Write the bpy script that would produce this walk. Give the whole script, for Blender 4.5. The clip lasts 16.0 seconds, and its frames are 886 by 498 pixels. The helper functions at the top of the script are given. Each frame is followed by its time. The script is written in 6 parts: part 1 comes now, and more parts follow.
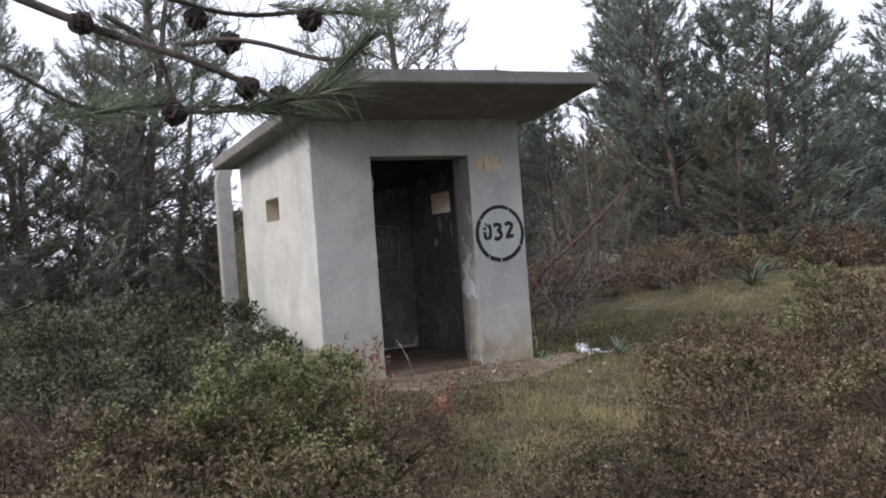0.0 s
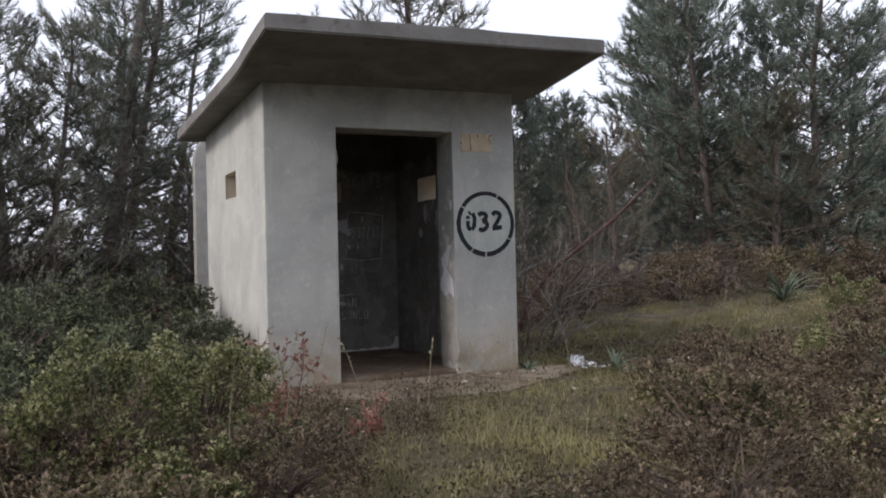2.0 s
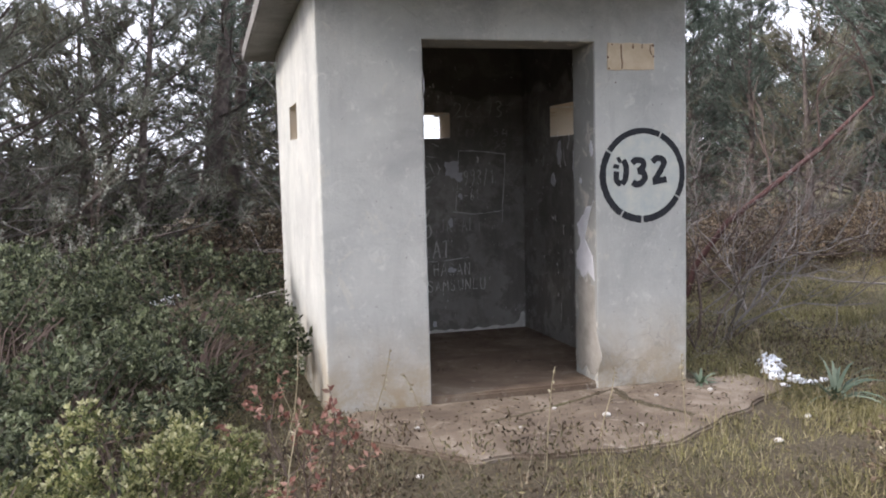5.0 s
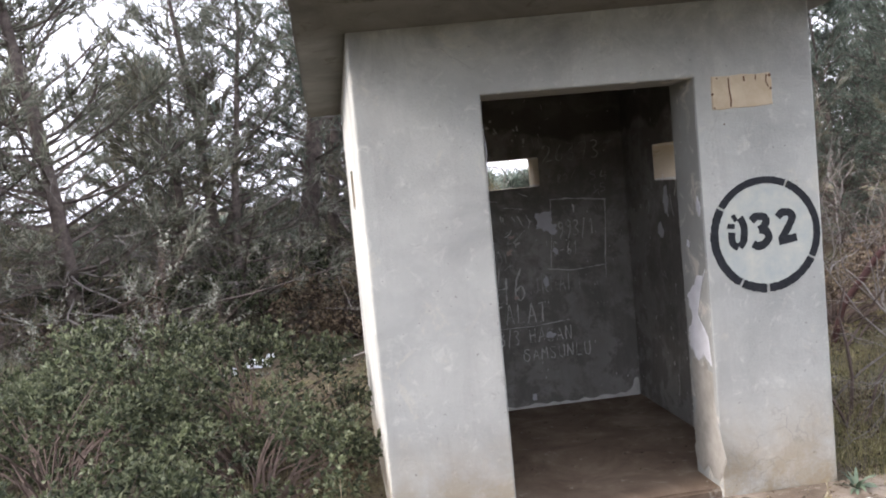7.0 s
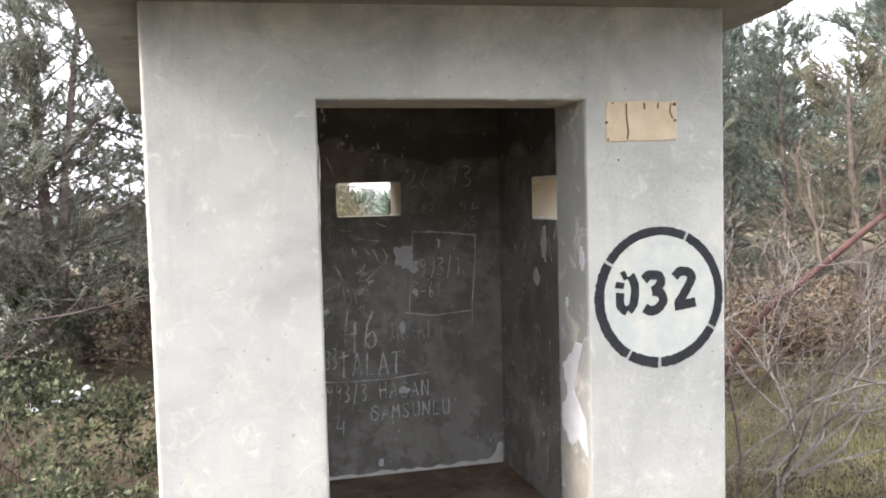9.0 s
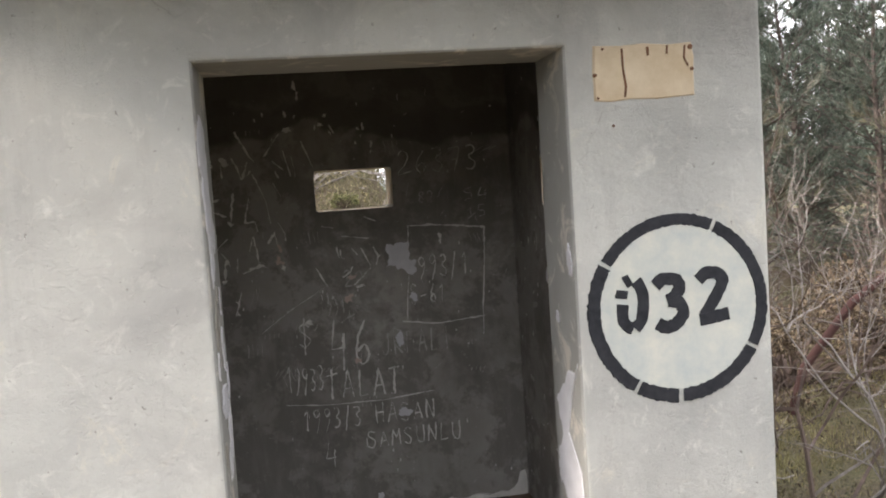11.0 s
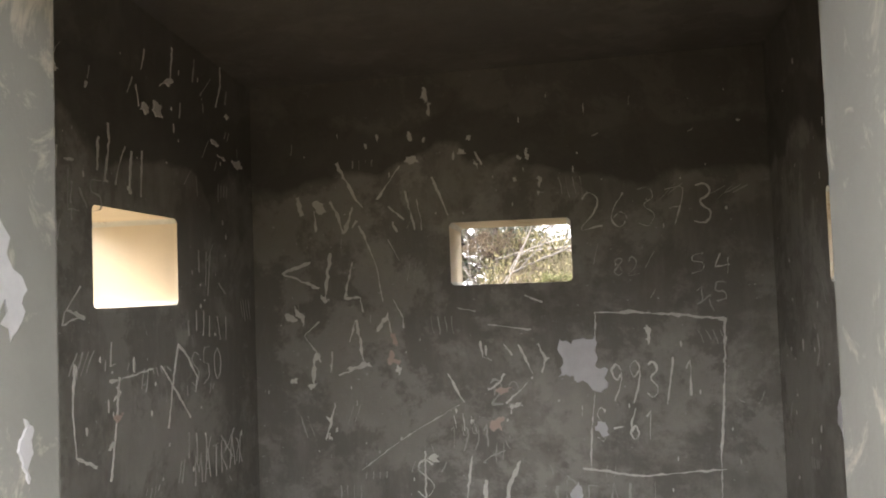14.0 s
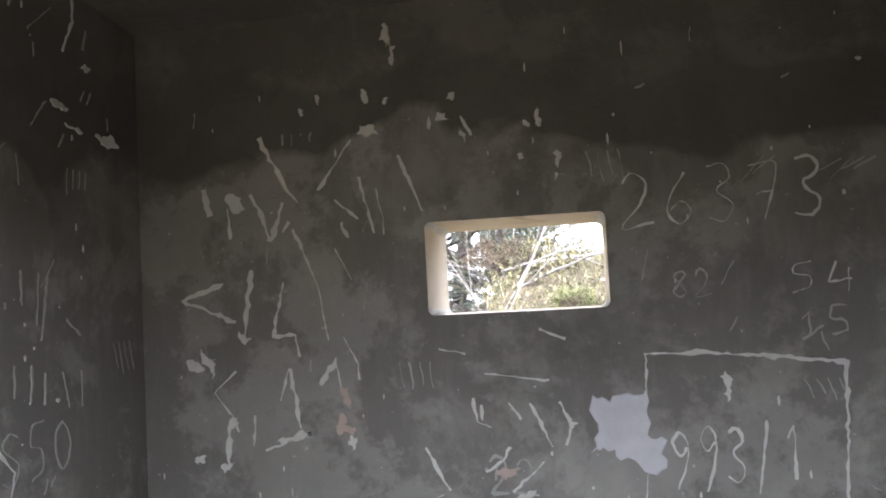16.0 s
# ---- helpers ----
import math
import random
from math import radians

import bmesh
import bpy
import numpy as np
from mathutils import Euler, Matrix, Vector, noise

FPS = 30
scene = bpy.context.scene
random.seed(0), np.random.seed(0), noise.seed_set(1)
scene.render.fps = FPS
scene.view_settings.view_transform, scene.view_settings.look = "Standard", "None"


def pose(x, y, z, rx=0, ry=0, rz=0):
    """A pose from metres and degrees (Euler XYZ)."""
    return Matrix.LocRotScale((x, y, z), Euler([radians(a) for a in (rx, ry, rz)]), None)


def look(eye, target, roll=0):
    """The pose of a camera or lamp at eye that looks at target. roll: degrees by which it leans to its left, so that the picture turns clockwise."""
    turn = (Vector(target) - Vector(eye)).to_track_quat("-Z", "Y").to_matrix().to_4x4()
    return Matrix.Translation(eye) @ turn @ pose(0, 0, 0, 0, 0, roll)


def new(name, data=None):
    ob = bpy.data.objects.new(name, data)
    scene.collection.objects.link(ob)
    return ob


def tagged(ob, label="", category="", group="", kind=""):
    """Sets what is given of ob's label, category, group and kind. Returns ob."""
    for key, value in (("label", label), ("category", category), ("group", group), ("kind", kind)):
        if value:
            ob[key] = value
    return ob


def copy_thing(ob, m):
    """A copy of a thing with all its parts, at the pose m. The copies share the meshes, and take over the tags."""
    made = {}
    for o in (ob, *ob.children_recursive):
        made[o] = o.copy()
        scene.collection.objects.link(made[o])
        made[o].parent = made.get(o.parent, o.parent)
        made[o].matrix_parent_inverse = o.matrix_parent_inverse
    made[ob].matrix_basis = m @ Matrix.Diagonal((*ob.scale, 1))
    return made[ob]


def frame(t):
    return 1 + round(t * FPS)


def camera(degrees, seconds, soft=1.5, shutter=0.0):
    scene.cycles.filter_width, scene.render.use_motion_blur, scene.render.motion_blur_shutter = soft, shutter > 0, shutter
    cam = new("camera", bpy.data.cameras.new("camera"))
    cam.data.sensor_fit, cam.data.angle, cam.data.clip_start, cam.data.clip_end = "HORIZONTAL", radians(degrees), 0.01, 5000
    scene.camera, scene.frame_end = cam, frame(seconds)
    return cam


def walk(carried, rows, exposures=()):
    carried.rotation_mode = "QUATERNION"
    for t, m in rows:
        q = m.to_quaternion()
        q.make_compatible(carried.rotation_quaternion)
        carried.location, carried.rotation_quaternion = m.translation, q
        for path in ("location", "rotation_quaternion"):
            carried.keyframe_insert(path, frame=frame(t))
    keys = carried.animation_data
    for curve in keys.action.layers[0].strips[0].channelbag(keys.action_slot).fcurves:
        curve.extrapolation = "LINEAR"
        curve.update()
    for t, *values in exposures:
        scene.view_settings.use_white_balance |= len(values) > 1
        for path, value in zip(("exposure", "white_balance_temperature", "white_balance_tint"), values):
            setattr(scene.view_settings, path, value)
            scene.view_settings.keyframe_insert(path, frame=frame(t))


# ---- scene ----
cam = camera(53.3, 16.0, soft=1.9)
PATH = [
    (0, (-3.821, -7.399, 1.082), (-2.869, -5.64, 1.089), -4.2),
    (0.5, (-3.506, -7.308, 1.028), (-2.639, -5.506, 1.012), -1.1),
    (1, (-3.252, -7.21, 0.992), (-2.426, -5.391, 0.89), -1.8),
    (1.5, (-3.085, -6.986, 0.936), (-2.206, -5.189, 0.923), 0.2),
    (2, (-2.817, -6.676, 0.93), (-1.944, -4.876, 0.953), -1.4),
    (2.5, (-2.561, -6.28, 0.912), (-1.799, -4.432, 0.934), -1.6),
    (3, (-2.373, -5.933, 0.953), (-1.743, -4.034, 0.967), -1.2),
    (3.5, (-2.213, -5.537, 1.038), (-1.597, -3.634, 1.029), -1.8),
    (3.7, (-2.19, -5.43, 1.062), (-1.565, -3.531, 1.034), -2.2),
    (5.8, (-1.537, -4.505, 1.474), (-1.086, -2.569, 1.254), -2.5),
    (6, (-1.531, -4.475, 1.522), (-1.107, -2.533, 1.303), -3.1),
    (6.5, (-1.442, -4.281, 1.541), (-1.146, -2.311, 1.361), -4.3),
    (7, (-1.241, -4.035, 1.606), (-0.995, -2.055, 1.463), -5.4),
    (7.5, (-1.141, -3.913, 1.644), (-0.876, -1.936, 1.499), -4.2),
    (8, (-1.077, -3.631, 1.634), (-0.766, -1.662, 1.468), -3.6),
    (8.5, (-1.033, -3.369, 1.66), (-0.6, -1.43, 1.434), -2.2),
    (9, (-0.887, -3.157, 1.65), (-0.376, -1.227, 1.529), -1.5),
    (9.5, (-0.711, -2.953, 1.65), (-0.223, -1.017, 1.537), -0.8),
    (9.7, (-0.666, -2.906, 1.656), (-0.154, -0.976, 1.546), -0.8),
    (11.8, (-0.029, -2.041, 1.584), (0.114, -0.052, 1.429), -3.3),
    (12, (-0.001, -1.932, 1.566), (0.142, 0.06, 1.469), -1.5),
    (12.5, (0.109, -1.675, 1.552), (-0.011, 0.322, 1.528), -3.0),
    (13, (0.269, -1.355, 1.564), (0.078, 0.636, 1.531), -0.2),
    (13.5, (0.316, -1.142, 1.568), (0.06, 0.84, 1.486), -1.8),
    (14, (0.205, -0.844, 1.521), (-0.076, 1.134, 1.617), -2.1),
    (14.5, (0.134, -0.599, 1.522), (-0.161, 1.379, 1.557), -4.0),
    (15, (0.119, -0.289, 1.524), (-0.357, 1.646, 1.696), -3.9),
    (15.5, (0.147, -0.099, 1.543), (-0.367, 1.822, 1.76), -7.6),
    (16, (0.153, 0.077, 1.565), (-0.147, 2.05, 1.686), -3.0),
]
EXPOSURE = [
    (0.0, 0.3, 6050, 16), (0.5, -0.15, 6050, 16), (1.0, 0.35, 6000, 17), (1.5, 0.35, 6100, 17), (2.0, 0.0, 6150, 16), (2.5, 0.1, 6150, 16), (3.5, 0.38, 6300, 17), (6.0, 1.25, 6050, 17), (7.5, 1.3, 6250, 17), (8.5, 1.25, 6300, 16),
    (9.0, 2.05, 6450, 14), (9.5, 1.35, 6600, 15), (11.8, 1.95, 6700, 13), (12.5, 2.2, 6700, 12), (13.0, 2.3, 6800, 12), (13.5, 2.85, 6950, 11), (14.0, 3.0, 6900, 12), (14.5, 4.1, 6300, 11), (15.0, 3.95, 6000, 10), (15.5, 3.95, 6000, 10), (16.0, 3.55, 5900, 14),
]
walk(cam, [(t, look(eye, target, roll)) for t, eye, target, roll in PATH], EXPOSURE)

# ---- light ----
sky_world = bpy.data.worlds.new("sky")
scene.world = sky_world
sky_world.use_nodes = True
wn = sky_world.node_tree
sky = wn.nodes.new("ShaderNodeTexSky")
sky.sky_type, sky.sun_disc = "NISHITA", False
sky.sun_elevation, sky.sun_rotation = radians(38), radians(-84)
sky.air_density, sky.dust_density, sky.ozone_density = 1.0, 6.0, 1.0
veil = wn.nodes.new("ShaderNodeMix")
veil.data_type = "RGBA"
veil.inputs["Factor"].default_value = 0.8
veil.inputs["B"].default_value = (12.5, 12.9, 13.6, 1)  # thin even cloud over the whole sky
wn.links.new(sky.outputs[0], veil.inputs["A"])
wn.links.new(veil.outputs["Result"], wn.nodes["Background"].inputs["Color"])
wn.nodes["Background"].inputs["Strength"].default_value = 0.1
sun = new("sun", bpy.data.lights.new("sun", "SUN"))
sun.data.energy, sun.data.angle, sun.data.color = 1.9, radians(14), (1.0, 0.93, 0.82)
sun.matrix_world = look((-30, -3, 24), (0, 0, 0))


# ---- materials ----
def material(name, roughness=0.9, metallic=0.0):
    m = bpy.data.materials.new(name)
    m.use_nodes = True
    b = m.node_tree.nodes["Principled BSDF"]
    b.inputs["Roughness"].default_value, b.inputs["Metallic"].default_value = roughness, metallic
    b.inputs["Specular IOR Level"].default_value = 0.3
    return m, m.node_tree, b


def node(nt, kind, **values):
    n = nt.nodes.new(kind)
    for key, value in values.items():
        n.inputs[key].default_value = value
    return n


def where(nt, stretch=(1, 1, 1)):
    c, m = nt.nodes.new("ShaderNodeTexCoord"), nt.nodes.new("ShaderNodeMapping")
    m.inputs["Scale"].default_value = stretch
    nt.links.new(c.outputs["Object"], m.inputs[0])
    return m.outputs[0]


def grain(nt, vec, scale, detail=6, rough=0.6, warp=0.0):
    n = node(nt, "ShaderNodeTexNoise", Scale=scale, Detail=detail, Roughness=rough, Distortion=warp)
    nt.links.new(vec, n.inputs["Vector"])
    return n.outputs["Fac"]


def ramp(nt, fac, *stops):
    r = nt.nodes.new("ShaderNodeValToRGB")
    e = r.color_ramp.elements
    while len(e) < len(stops):
        e.new(0.5)
    for s, (at, colour) in zip(e, stops):
        s.position, s.color = at, (*colour, 1) if len(colour) == 3 else colour
    nt.links.new(fac, r.inputs[0])
    return r.outputs[0]


def blend(nt, fac, a, b, mode="MIX"):
    m = nt.nodes.new("ShaderNodeMix")
    m.data_type, m.blend_type = "RGBA", mode
    for socket, value in ((m.inputs["Factor"], fac), (m.inputs["A"], a), (m.inputs["B"], b)):
        if isinstance(value, bpy.types.NodeSocket):
            nt.links.new(value, socket)
        elif isinstance(value, (int, float)):
            socket.default_value = value
        else:
            socket.default_value = (*value, 1)
    return m.outputs["Result"]


def times(nt, a, b):
    m = nt.nodes.new("ShaderNodeMath")
    m.operation = "MULTIPLY"
    nt.links.new(a, m.inputs[0])
    if isinstance(b, (int, float)):
        m.inputs[1].default_value = b
    else:
        nt.links.new(b, m.inputs[1])
    return m.outputs[0]


def relief(nt, b, height, strength, distance):
    n = node(nt, "ShaderNodeBump", Strength=strength, Distance=distance)
    nt.links.new(height, n.inputs["Height"])
    nt.links.new(n.outputs[0], b.inputs["Normal"])


def low_mask(nt, low, high):
    """1 at the height low, 0 at high (foot stains of a wall, and shade painted into upper walls)."""
    c, s = nt.nodes.new("ShaderNodeTexCoord"), nt.nodes.new("ShaderNodeSeparateXYZ")
    nt.links.new(c.outputs["Object"], s.inputs[0])
    m = node(nt, "ShaderNodeMapRange")
    m.inputs["From Min"].default_value, m.inputs["From Max"].default_value = high, low
    nt.links.new(s.outputs["Z"], m.inputs["Value"])
    return m.outputs[0]


BLACK, WHITE = (0, 0, 0), (1, 1, 1)


def plaster_material():
    m, nt, b = material("whitewashed_plaster", 0.92)
    v, tall = where(nt), where(nt, (5, 5, 0.7))
    c = ramp(nt, grain(nt, v, 1.9, 7, 0.6, 0.4), (0.3, (0.42, 0.42, 0.392)), (0.5, (0.52, 0.52, 0.482)), (0.7, (0.60, 0.595, 0.546)))
    c = blend(nt, ramp(nt, grain(nt, v, 11, 9, 0.75, 0.8), (0.55, BLACK), (0.66, (0.6,) * 3)), c, (0.70, 0.69, 0.63))
    c = blend(nt, ramp(nt, grain(nt, v, 4, 9, 0.8, 1.2), (0.57, BLACK), (0.64, (0.4,) * 3)), c, (0.70, 0.66, 0.55))
    c = blend(nt, ramp(nt, grain(nt, tall, 1.1, 9, 0.75, 0.3), (0.52, BLACK), (0.78, (0.4,) * 3)), c, (0.30, 0.285, 0.27))
    c = blend(nt, ramp(nt, grain(nt, v, 1.3, 6, 0.6, 0.9), (0.56, BLACK), (0.72, (0.45,) * 3)), c, (0.31, 0.30, 0.29))
    # smudges at the wall top, with the overhang's shade painted in
    head = times(nt, low_mask(nt, 2.45, 1.95), ramp(nt, grain(nt, v, 2.6, 9, 0.72, 0.8), (0.42, BLACK), (0.68, WHITE)))
    c = blend(nt, head, c, (0.22, 0.21, 0.20))
    foot = times(nt, low_mask(nt, -0.05, 0.5), ramp(nt, grain(nt, v, 3.5, 8, 0.7, 0.3), (0.34, BLACK), (0.60, WHITE)))
    c = blend(nt, foot, c, (0.38, 0.30, 0.19))
    c = blend(nt, ramp(nt, grain(nt, v, 38, 4, 0.6), (0.66, BLACK), (0.72, (0.7,) * 3)), c, (0.20, 0.18, 0.16))
    bent = nt.nodes.new("ShaderNodeVectorMath")
    bent.operation = "ADD"
    wob = node(nt, "ShaderNodeTexNoise", Scale=3.0, Detail=6.0)
    nt.links.new(v, wob.inputs["Vector"])
    nt.links.new(v, bent.inputs[0])
    nt.links.new(wob.outputs["Color"], bent.inputs[1])
    cell = node(nt, "ShaderNodeTexVoronoi", Scale=0.9)
    cell.feature = "DISTANCE_TO_EDGE"
    nt.links.new(bent.outputs[0], cell.inputs["Vector"])
    line = times(nt, ramp(nt, cell.outputs["Distance"], (0.0, (0.4,) * 3), (0.006, BLACK)), ramp(nt, grain(nt, v, 2.0, 3), (0.54, BLACK), (0.62, WHITE)))
    c = blend(nt, line, c, (0.24, 0.22, 0.20))
    nt.links.new(c, b.inputs["Base Color"])
    relief(nt, b, grain(nt, v, 22, 10, 0.75), 1.0, 0.012)
    return m


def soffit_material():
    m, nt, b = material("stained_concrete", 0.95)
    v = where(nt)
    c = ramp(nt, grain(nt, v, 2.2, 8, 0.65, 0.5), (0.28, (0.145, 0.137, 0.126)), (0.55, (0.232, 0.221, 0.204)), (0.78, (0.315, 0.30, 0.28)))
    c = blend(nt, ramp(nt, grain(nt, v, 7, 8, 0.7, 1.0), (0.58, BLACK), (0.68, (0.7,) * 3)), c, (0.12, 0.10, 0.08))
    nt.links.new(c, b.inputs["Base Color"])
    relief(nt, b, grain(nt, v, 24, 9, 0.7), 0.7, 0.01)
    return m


def dark_paint_material():
    m, nt, b = material("dark_blackboard_paint", 0.62)
    v, tall = where(nt), where(nt, (3, 3, 0.6))
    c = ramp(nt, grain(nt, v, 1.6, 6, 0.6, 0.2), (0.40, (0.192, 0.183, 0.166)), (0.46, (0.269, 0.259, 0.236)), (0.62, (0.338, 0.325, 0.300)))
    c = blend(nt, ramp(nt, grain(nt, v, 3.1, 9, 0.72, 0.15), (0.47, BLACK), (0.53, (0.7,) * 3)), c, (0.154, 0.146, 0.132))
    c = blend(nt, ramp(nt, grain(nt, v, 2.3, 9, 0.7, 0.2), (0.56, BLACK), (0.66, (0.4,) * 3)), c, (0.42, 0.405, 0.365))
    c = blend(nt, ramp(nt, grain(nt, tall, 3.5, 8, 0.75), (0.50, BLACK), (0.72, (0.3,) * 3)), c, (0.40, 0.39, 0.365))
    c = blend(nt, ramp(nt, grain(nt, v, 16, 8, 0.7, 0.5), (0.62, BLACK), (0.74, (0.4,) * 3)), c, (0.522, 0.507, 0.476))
    c = blend(nt, ramp(nt, grain(nt, v, 70, 3, 0.6), (0.70, BLACK), (0.73, (0.7,) * 3)), c, (0.560, 0.560, 0.560))
    # wavy dark paint band; above it the dim upper room is painted into the colour
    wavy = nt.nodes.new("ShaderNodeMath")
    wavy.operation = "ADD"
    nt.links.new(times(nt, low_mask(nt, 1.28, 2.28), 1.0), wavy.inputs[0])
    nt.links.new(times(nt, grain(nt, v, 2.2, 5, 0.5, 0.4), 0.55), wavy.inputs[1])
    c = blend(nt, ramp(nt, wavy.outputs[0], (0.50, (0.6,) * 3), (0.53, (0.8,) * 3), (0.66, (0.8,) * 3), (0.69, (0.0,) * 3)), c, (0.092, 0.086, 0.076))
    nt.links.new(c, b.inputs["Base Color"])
    relief(nt, b, grain(nt, v, 32, 10, 0.75), 0.6, 0.006)
    return m


def reveal_material(name, base, wear, worn):
    m, nt, b = material(name, 0.9)
    v = where(nt)
    c = ramp(nt, grain(nt, v, 3, 6), (0.3, tuple(k * 0.82 for k in base)), (0.7, base))
    c = blend(nt, ramp(nt, grain(nt, v, 6, 8, 0.7, 0.8), (wear, BLACK), (wear + 0.08, WHITE)), c, worn)
    nt.links.new(c, b.inputs["Base Color"])
    relief(nt, b, grain(nt, v, 40, 8, 0.7), 0.4, 0.004)
    return m


def plain(name, low, high, scale=8, rough=0.9, bump=0.3, metallic=0.0, depth=0.004):
    """A mottled surface between two colours."""
    m, nt, b = material(name, rough, metallic)
    v = where(nt)
    c = ramp(nt, grain(nt, v, scale, 8, 0.65), (0.3, low), (0.7, high))
    nt.links.new(c, b.inputs["Base Color"])
    relief(nt, b, grain(nt, v, scale * 5, 8, 0.7), bump, depth)
    return m


def leaf_material(name, dark, mid, light, through_light=0.3, rough=0.55):
    """Leaves: a colour for each leaf, and some light through the blade."""
    m, nt, b = material(name, rough)
    g, o = nt.nodes.new("ShaderNodeNewGeometry"), nt.nodes.new("ShaderNodeObjectInfo")
    c = ramp(nt, g.outputs["Random Per Island"], (0.0, dark), (0.55, mid), (1.0, light))
    h = node(nt, "ShaderNodeHueSaturation")
    mr = node(nt, "ShaderNodeMapRange")
    mr.inputs["To Min"].default_value, mr.inputs["To Max"].default_value = 0.8, 1.2
    nt.links.new(o.outputs["Random"], mr.inputs["Value"])
    patch = node(nt, "ShaderNodeMapRange")
    patch.inputs["From Min"].default_value, patch.inputs["From Max"].default_value = 0.32, 0.68
    patch.inputs["To Min"].default_value, patch.inputs["To Max"].default_value = 0.55, 1.45
    nt.links.new(grain(nt, where(nt), 2.1, 3, 0.6), patch.inputs["Value"])
    nt.links.new(times(nt, mr.outputs[0], patch.outputs[0]), h.inputs["Value"])
    nt.links.new(c, h.inputs["Color"])
    nt.links.new(h.outputs[0], b.inputs["Base Color"])
    t = nt.nodes.new("ShaderNodeBsdfTranslucent")
    nt.links.new(h.outputs[0], t.inputs["Color"])
    mix = nt.nodes.new("ShaderNodeMixShader")
    mix.inputs[0].default_value = through_light
    nt.links.new(b.outputs[0], mix.inputs[1])
    nt.links.new(t.outputs[0], mix.inputs[2])
    nt.links.new(mix.outputs[0], nt.nodes["Material Output"].inputs["Surface"])
    return m


def ground_material():
    m, nt, b = material("heath_soil", 0.97)
    v = where(nt)
    c = ramp(nt, grain(nt, v, 0.9, 8, 0.65, 0.5), (0.32, (0.075, 0.055, 0.038)), (0.5, (0.13, 0.105, 0.062)), (0.66, (0.15, 0.15, 0.065)))
    c = blend(nt, ramp(nt, grain(nt, v, 26, 8, 0.75), (0.45, BLACK), (0.72, (0.8,) * 3)), c, (0.25, 0.21, 0.14))
    c = blend(nt, ramp(nt, grain(nt, v, 60, 6, 0.7), (0.42, (0.6,) * 3), (0.56, BLACK)), c, (0.05, 0.04, 0.03))
    nt.links.new(c, b.inputs["Base Color"])
    relief(nt, b, grain(nt, v, 30, 10, 0.75), 1.0, 0.04)
    return m


def floor_material(name, low, mid, high):
    m, nt, b = material(name, 0.95)
    v = where(nt)
    c = ramp(nt, grain(nt, v, 2.4, 8, 0.65, 0.6), (0.32, low), (0.52, mid), (0.72, high))
    c = blend(nt, ramp(nt, grain(nt, v, 11, 8, 0.75, 0.5), (0.58, BLACK), (0.68, (0.7,) * 3)), c, (0.40, 0.36, 0.30))
    c = blend(nt, ramp(nt, grain(nt, v, 40, 6, 0.7), (0.62, BLACK), (0.7, (0.7,) * 3)), c, (0.06, 0.045, 0.035))
    nt.links.new(c, b.inputs["Base Color"])
    relief(nt, b, grain(nt, v, 22, 9, 0.7), 0.6, 0.012)
    return m


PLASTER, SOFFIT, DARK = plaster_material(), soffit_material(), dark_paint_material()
DOOR_REVEAL = reveal_material("grey_reveal_paint", (0.37, 0.37, 0.345), 0.54, (0.55, 0.52, 0.46))
WINDOW_REVEAL = reveal_material("cream_reveal_plaster", (0.61, 0.53, 0.41), 0.61, (0.45, 0.36, 0.25))
BARE_PLASTER = plain("bare_white_plaster", (0.56, 0.56, 0.585), (0.70, 0.70, 0.73), 14)
RED_PLASTER = plain("reddish_undercoat", (0.50, 0.38, 0.335), (0.62, 0.50, 0.45), 14)
SCRATCH = plain("scratched_plaster", (0.60, 0.59, 0.56), (0.78, 0.77, 0.74), 20)
FAINT = plain("faint_scratched_plaster", (0.36, 0.35, 0.325), (0.50, 0.49, 0.465), 20)
STENCIL = plain("black_stencil_paint", (0.012, 0.013, 0.017), (0.035, 0.036, 0.042), 26, 0.7)
PALE_DISC = plain("pale_bluish_limewash", (0.44, 0.48, 0.465), (0.62, 0.61, 0.53), 11)
TAN = plain("tan_undercoat", (0.26, 0.245, 0.215), (0.41, 0.385, 0.345), 9)
PLATE = plain("peeling_cream_paint", (0.56, 0.44, 0.29), (0.72, 0.61, 0.45), 9)
RUST = plain("rust", (0.10, 0.05, 0.03), (0.22, 0.11, 0.06), 40, 0.8)
CONCRETE = plain("weathered_concrete", (0.30, 0.29, 0.27), (0.46, 0.44, 0.40), 6)
GROUND = ground_material()
FLOOR = floor_material("earthy_concrete", (0.105, 0.072, 0.05), (0.175, 0.128, 0.09), (0.28, 0.235, 0.18))
APRON = floor_material("weathered_slab_concrete", (0.08, 0.06, 0.044), (0.155, 0.12, 0.088), (0.30, 0.255, 0.205))
BARK = plain("pine_bark", (0.07, 0.056, 0.05), (0.22, 0.18, 0.16), 14, 0.95, 1.0, depth=0.02)
TWIG = plain("grey_dead_twig", (0.13, 0.115, 0.105), (0.29, 0.265, 0.245), 30)
BROWN_TWIG = plain("brown_twig", (0.06, 0.045, 0.04), (0.15, 0.11, 0.09), 30)
PALE_TWIG = plain("pale_lichened_twig", (0.17, 0.145, 0.13), (0.36, 0.33, 0.305), 30)
RED_STEM = plain("red_strawberry_tree_bark", (0.05, 0.026, 0.024), (0.105, 0.052, 0.046), 20)
CONE = plain("dark_pine_cone", (0.018, 0.014, 0.014), (0.07, 0.05, 0.045), 60)
SNOW = plain("old_snow", (0.74, 0.77, 0.82), (0.86, 0.87, 0.9), 20)
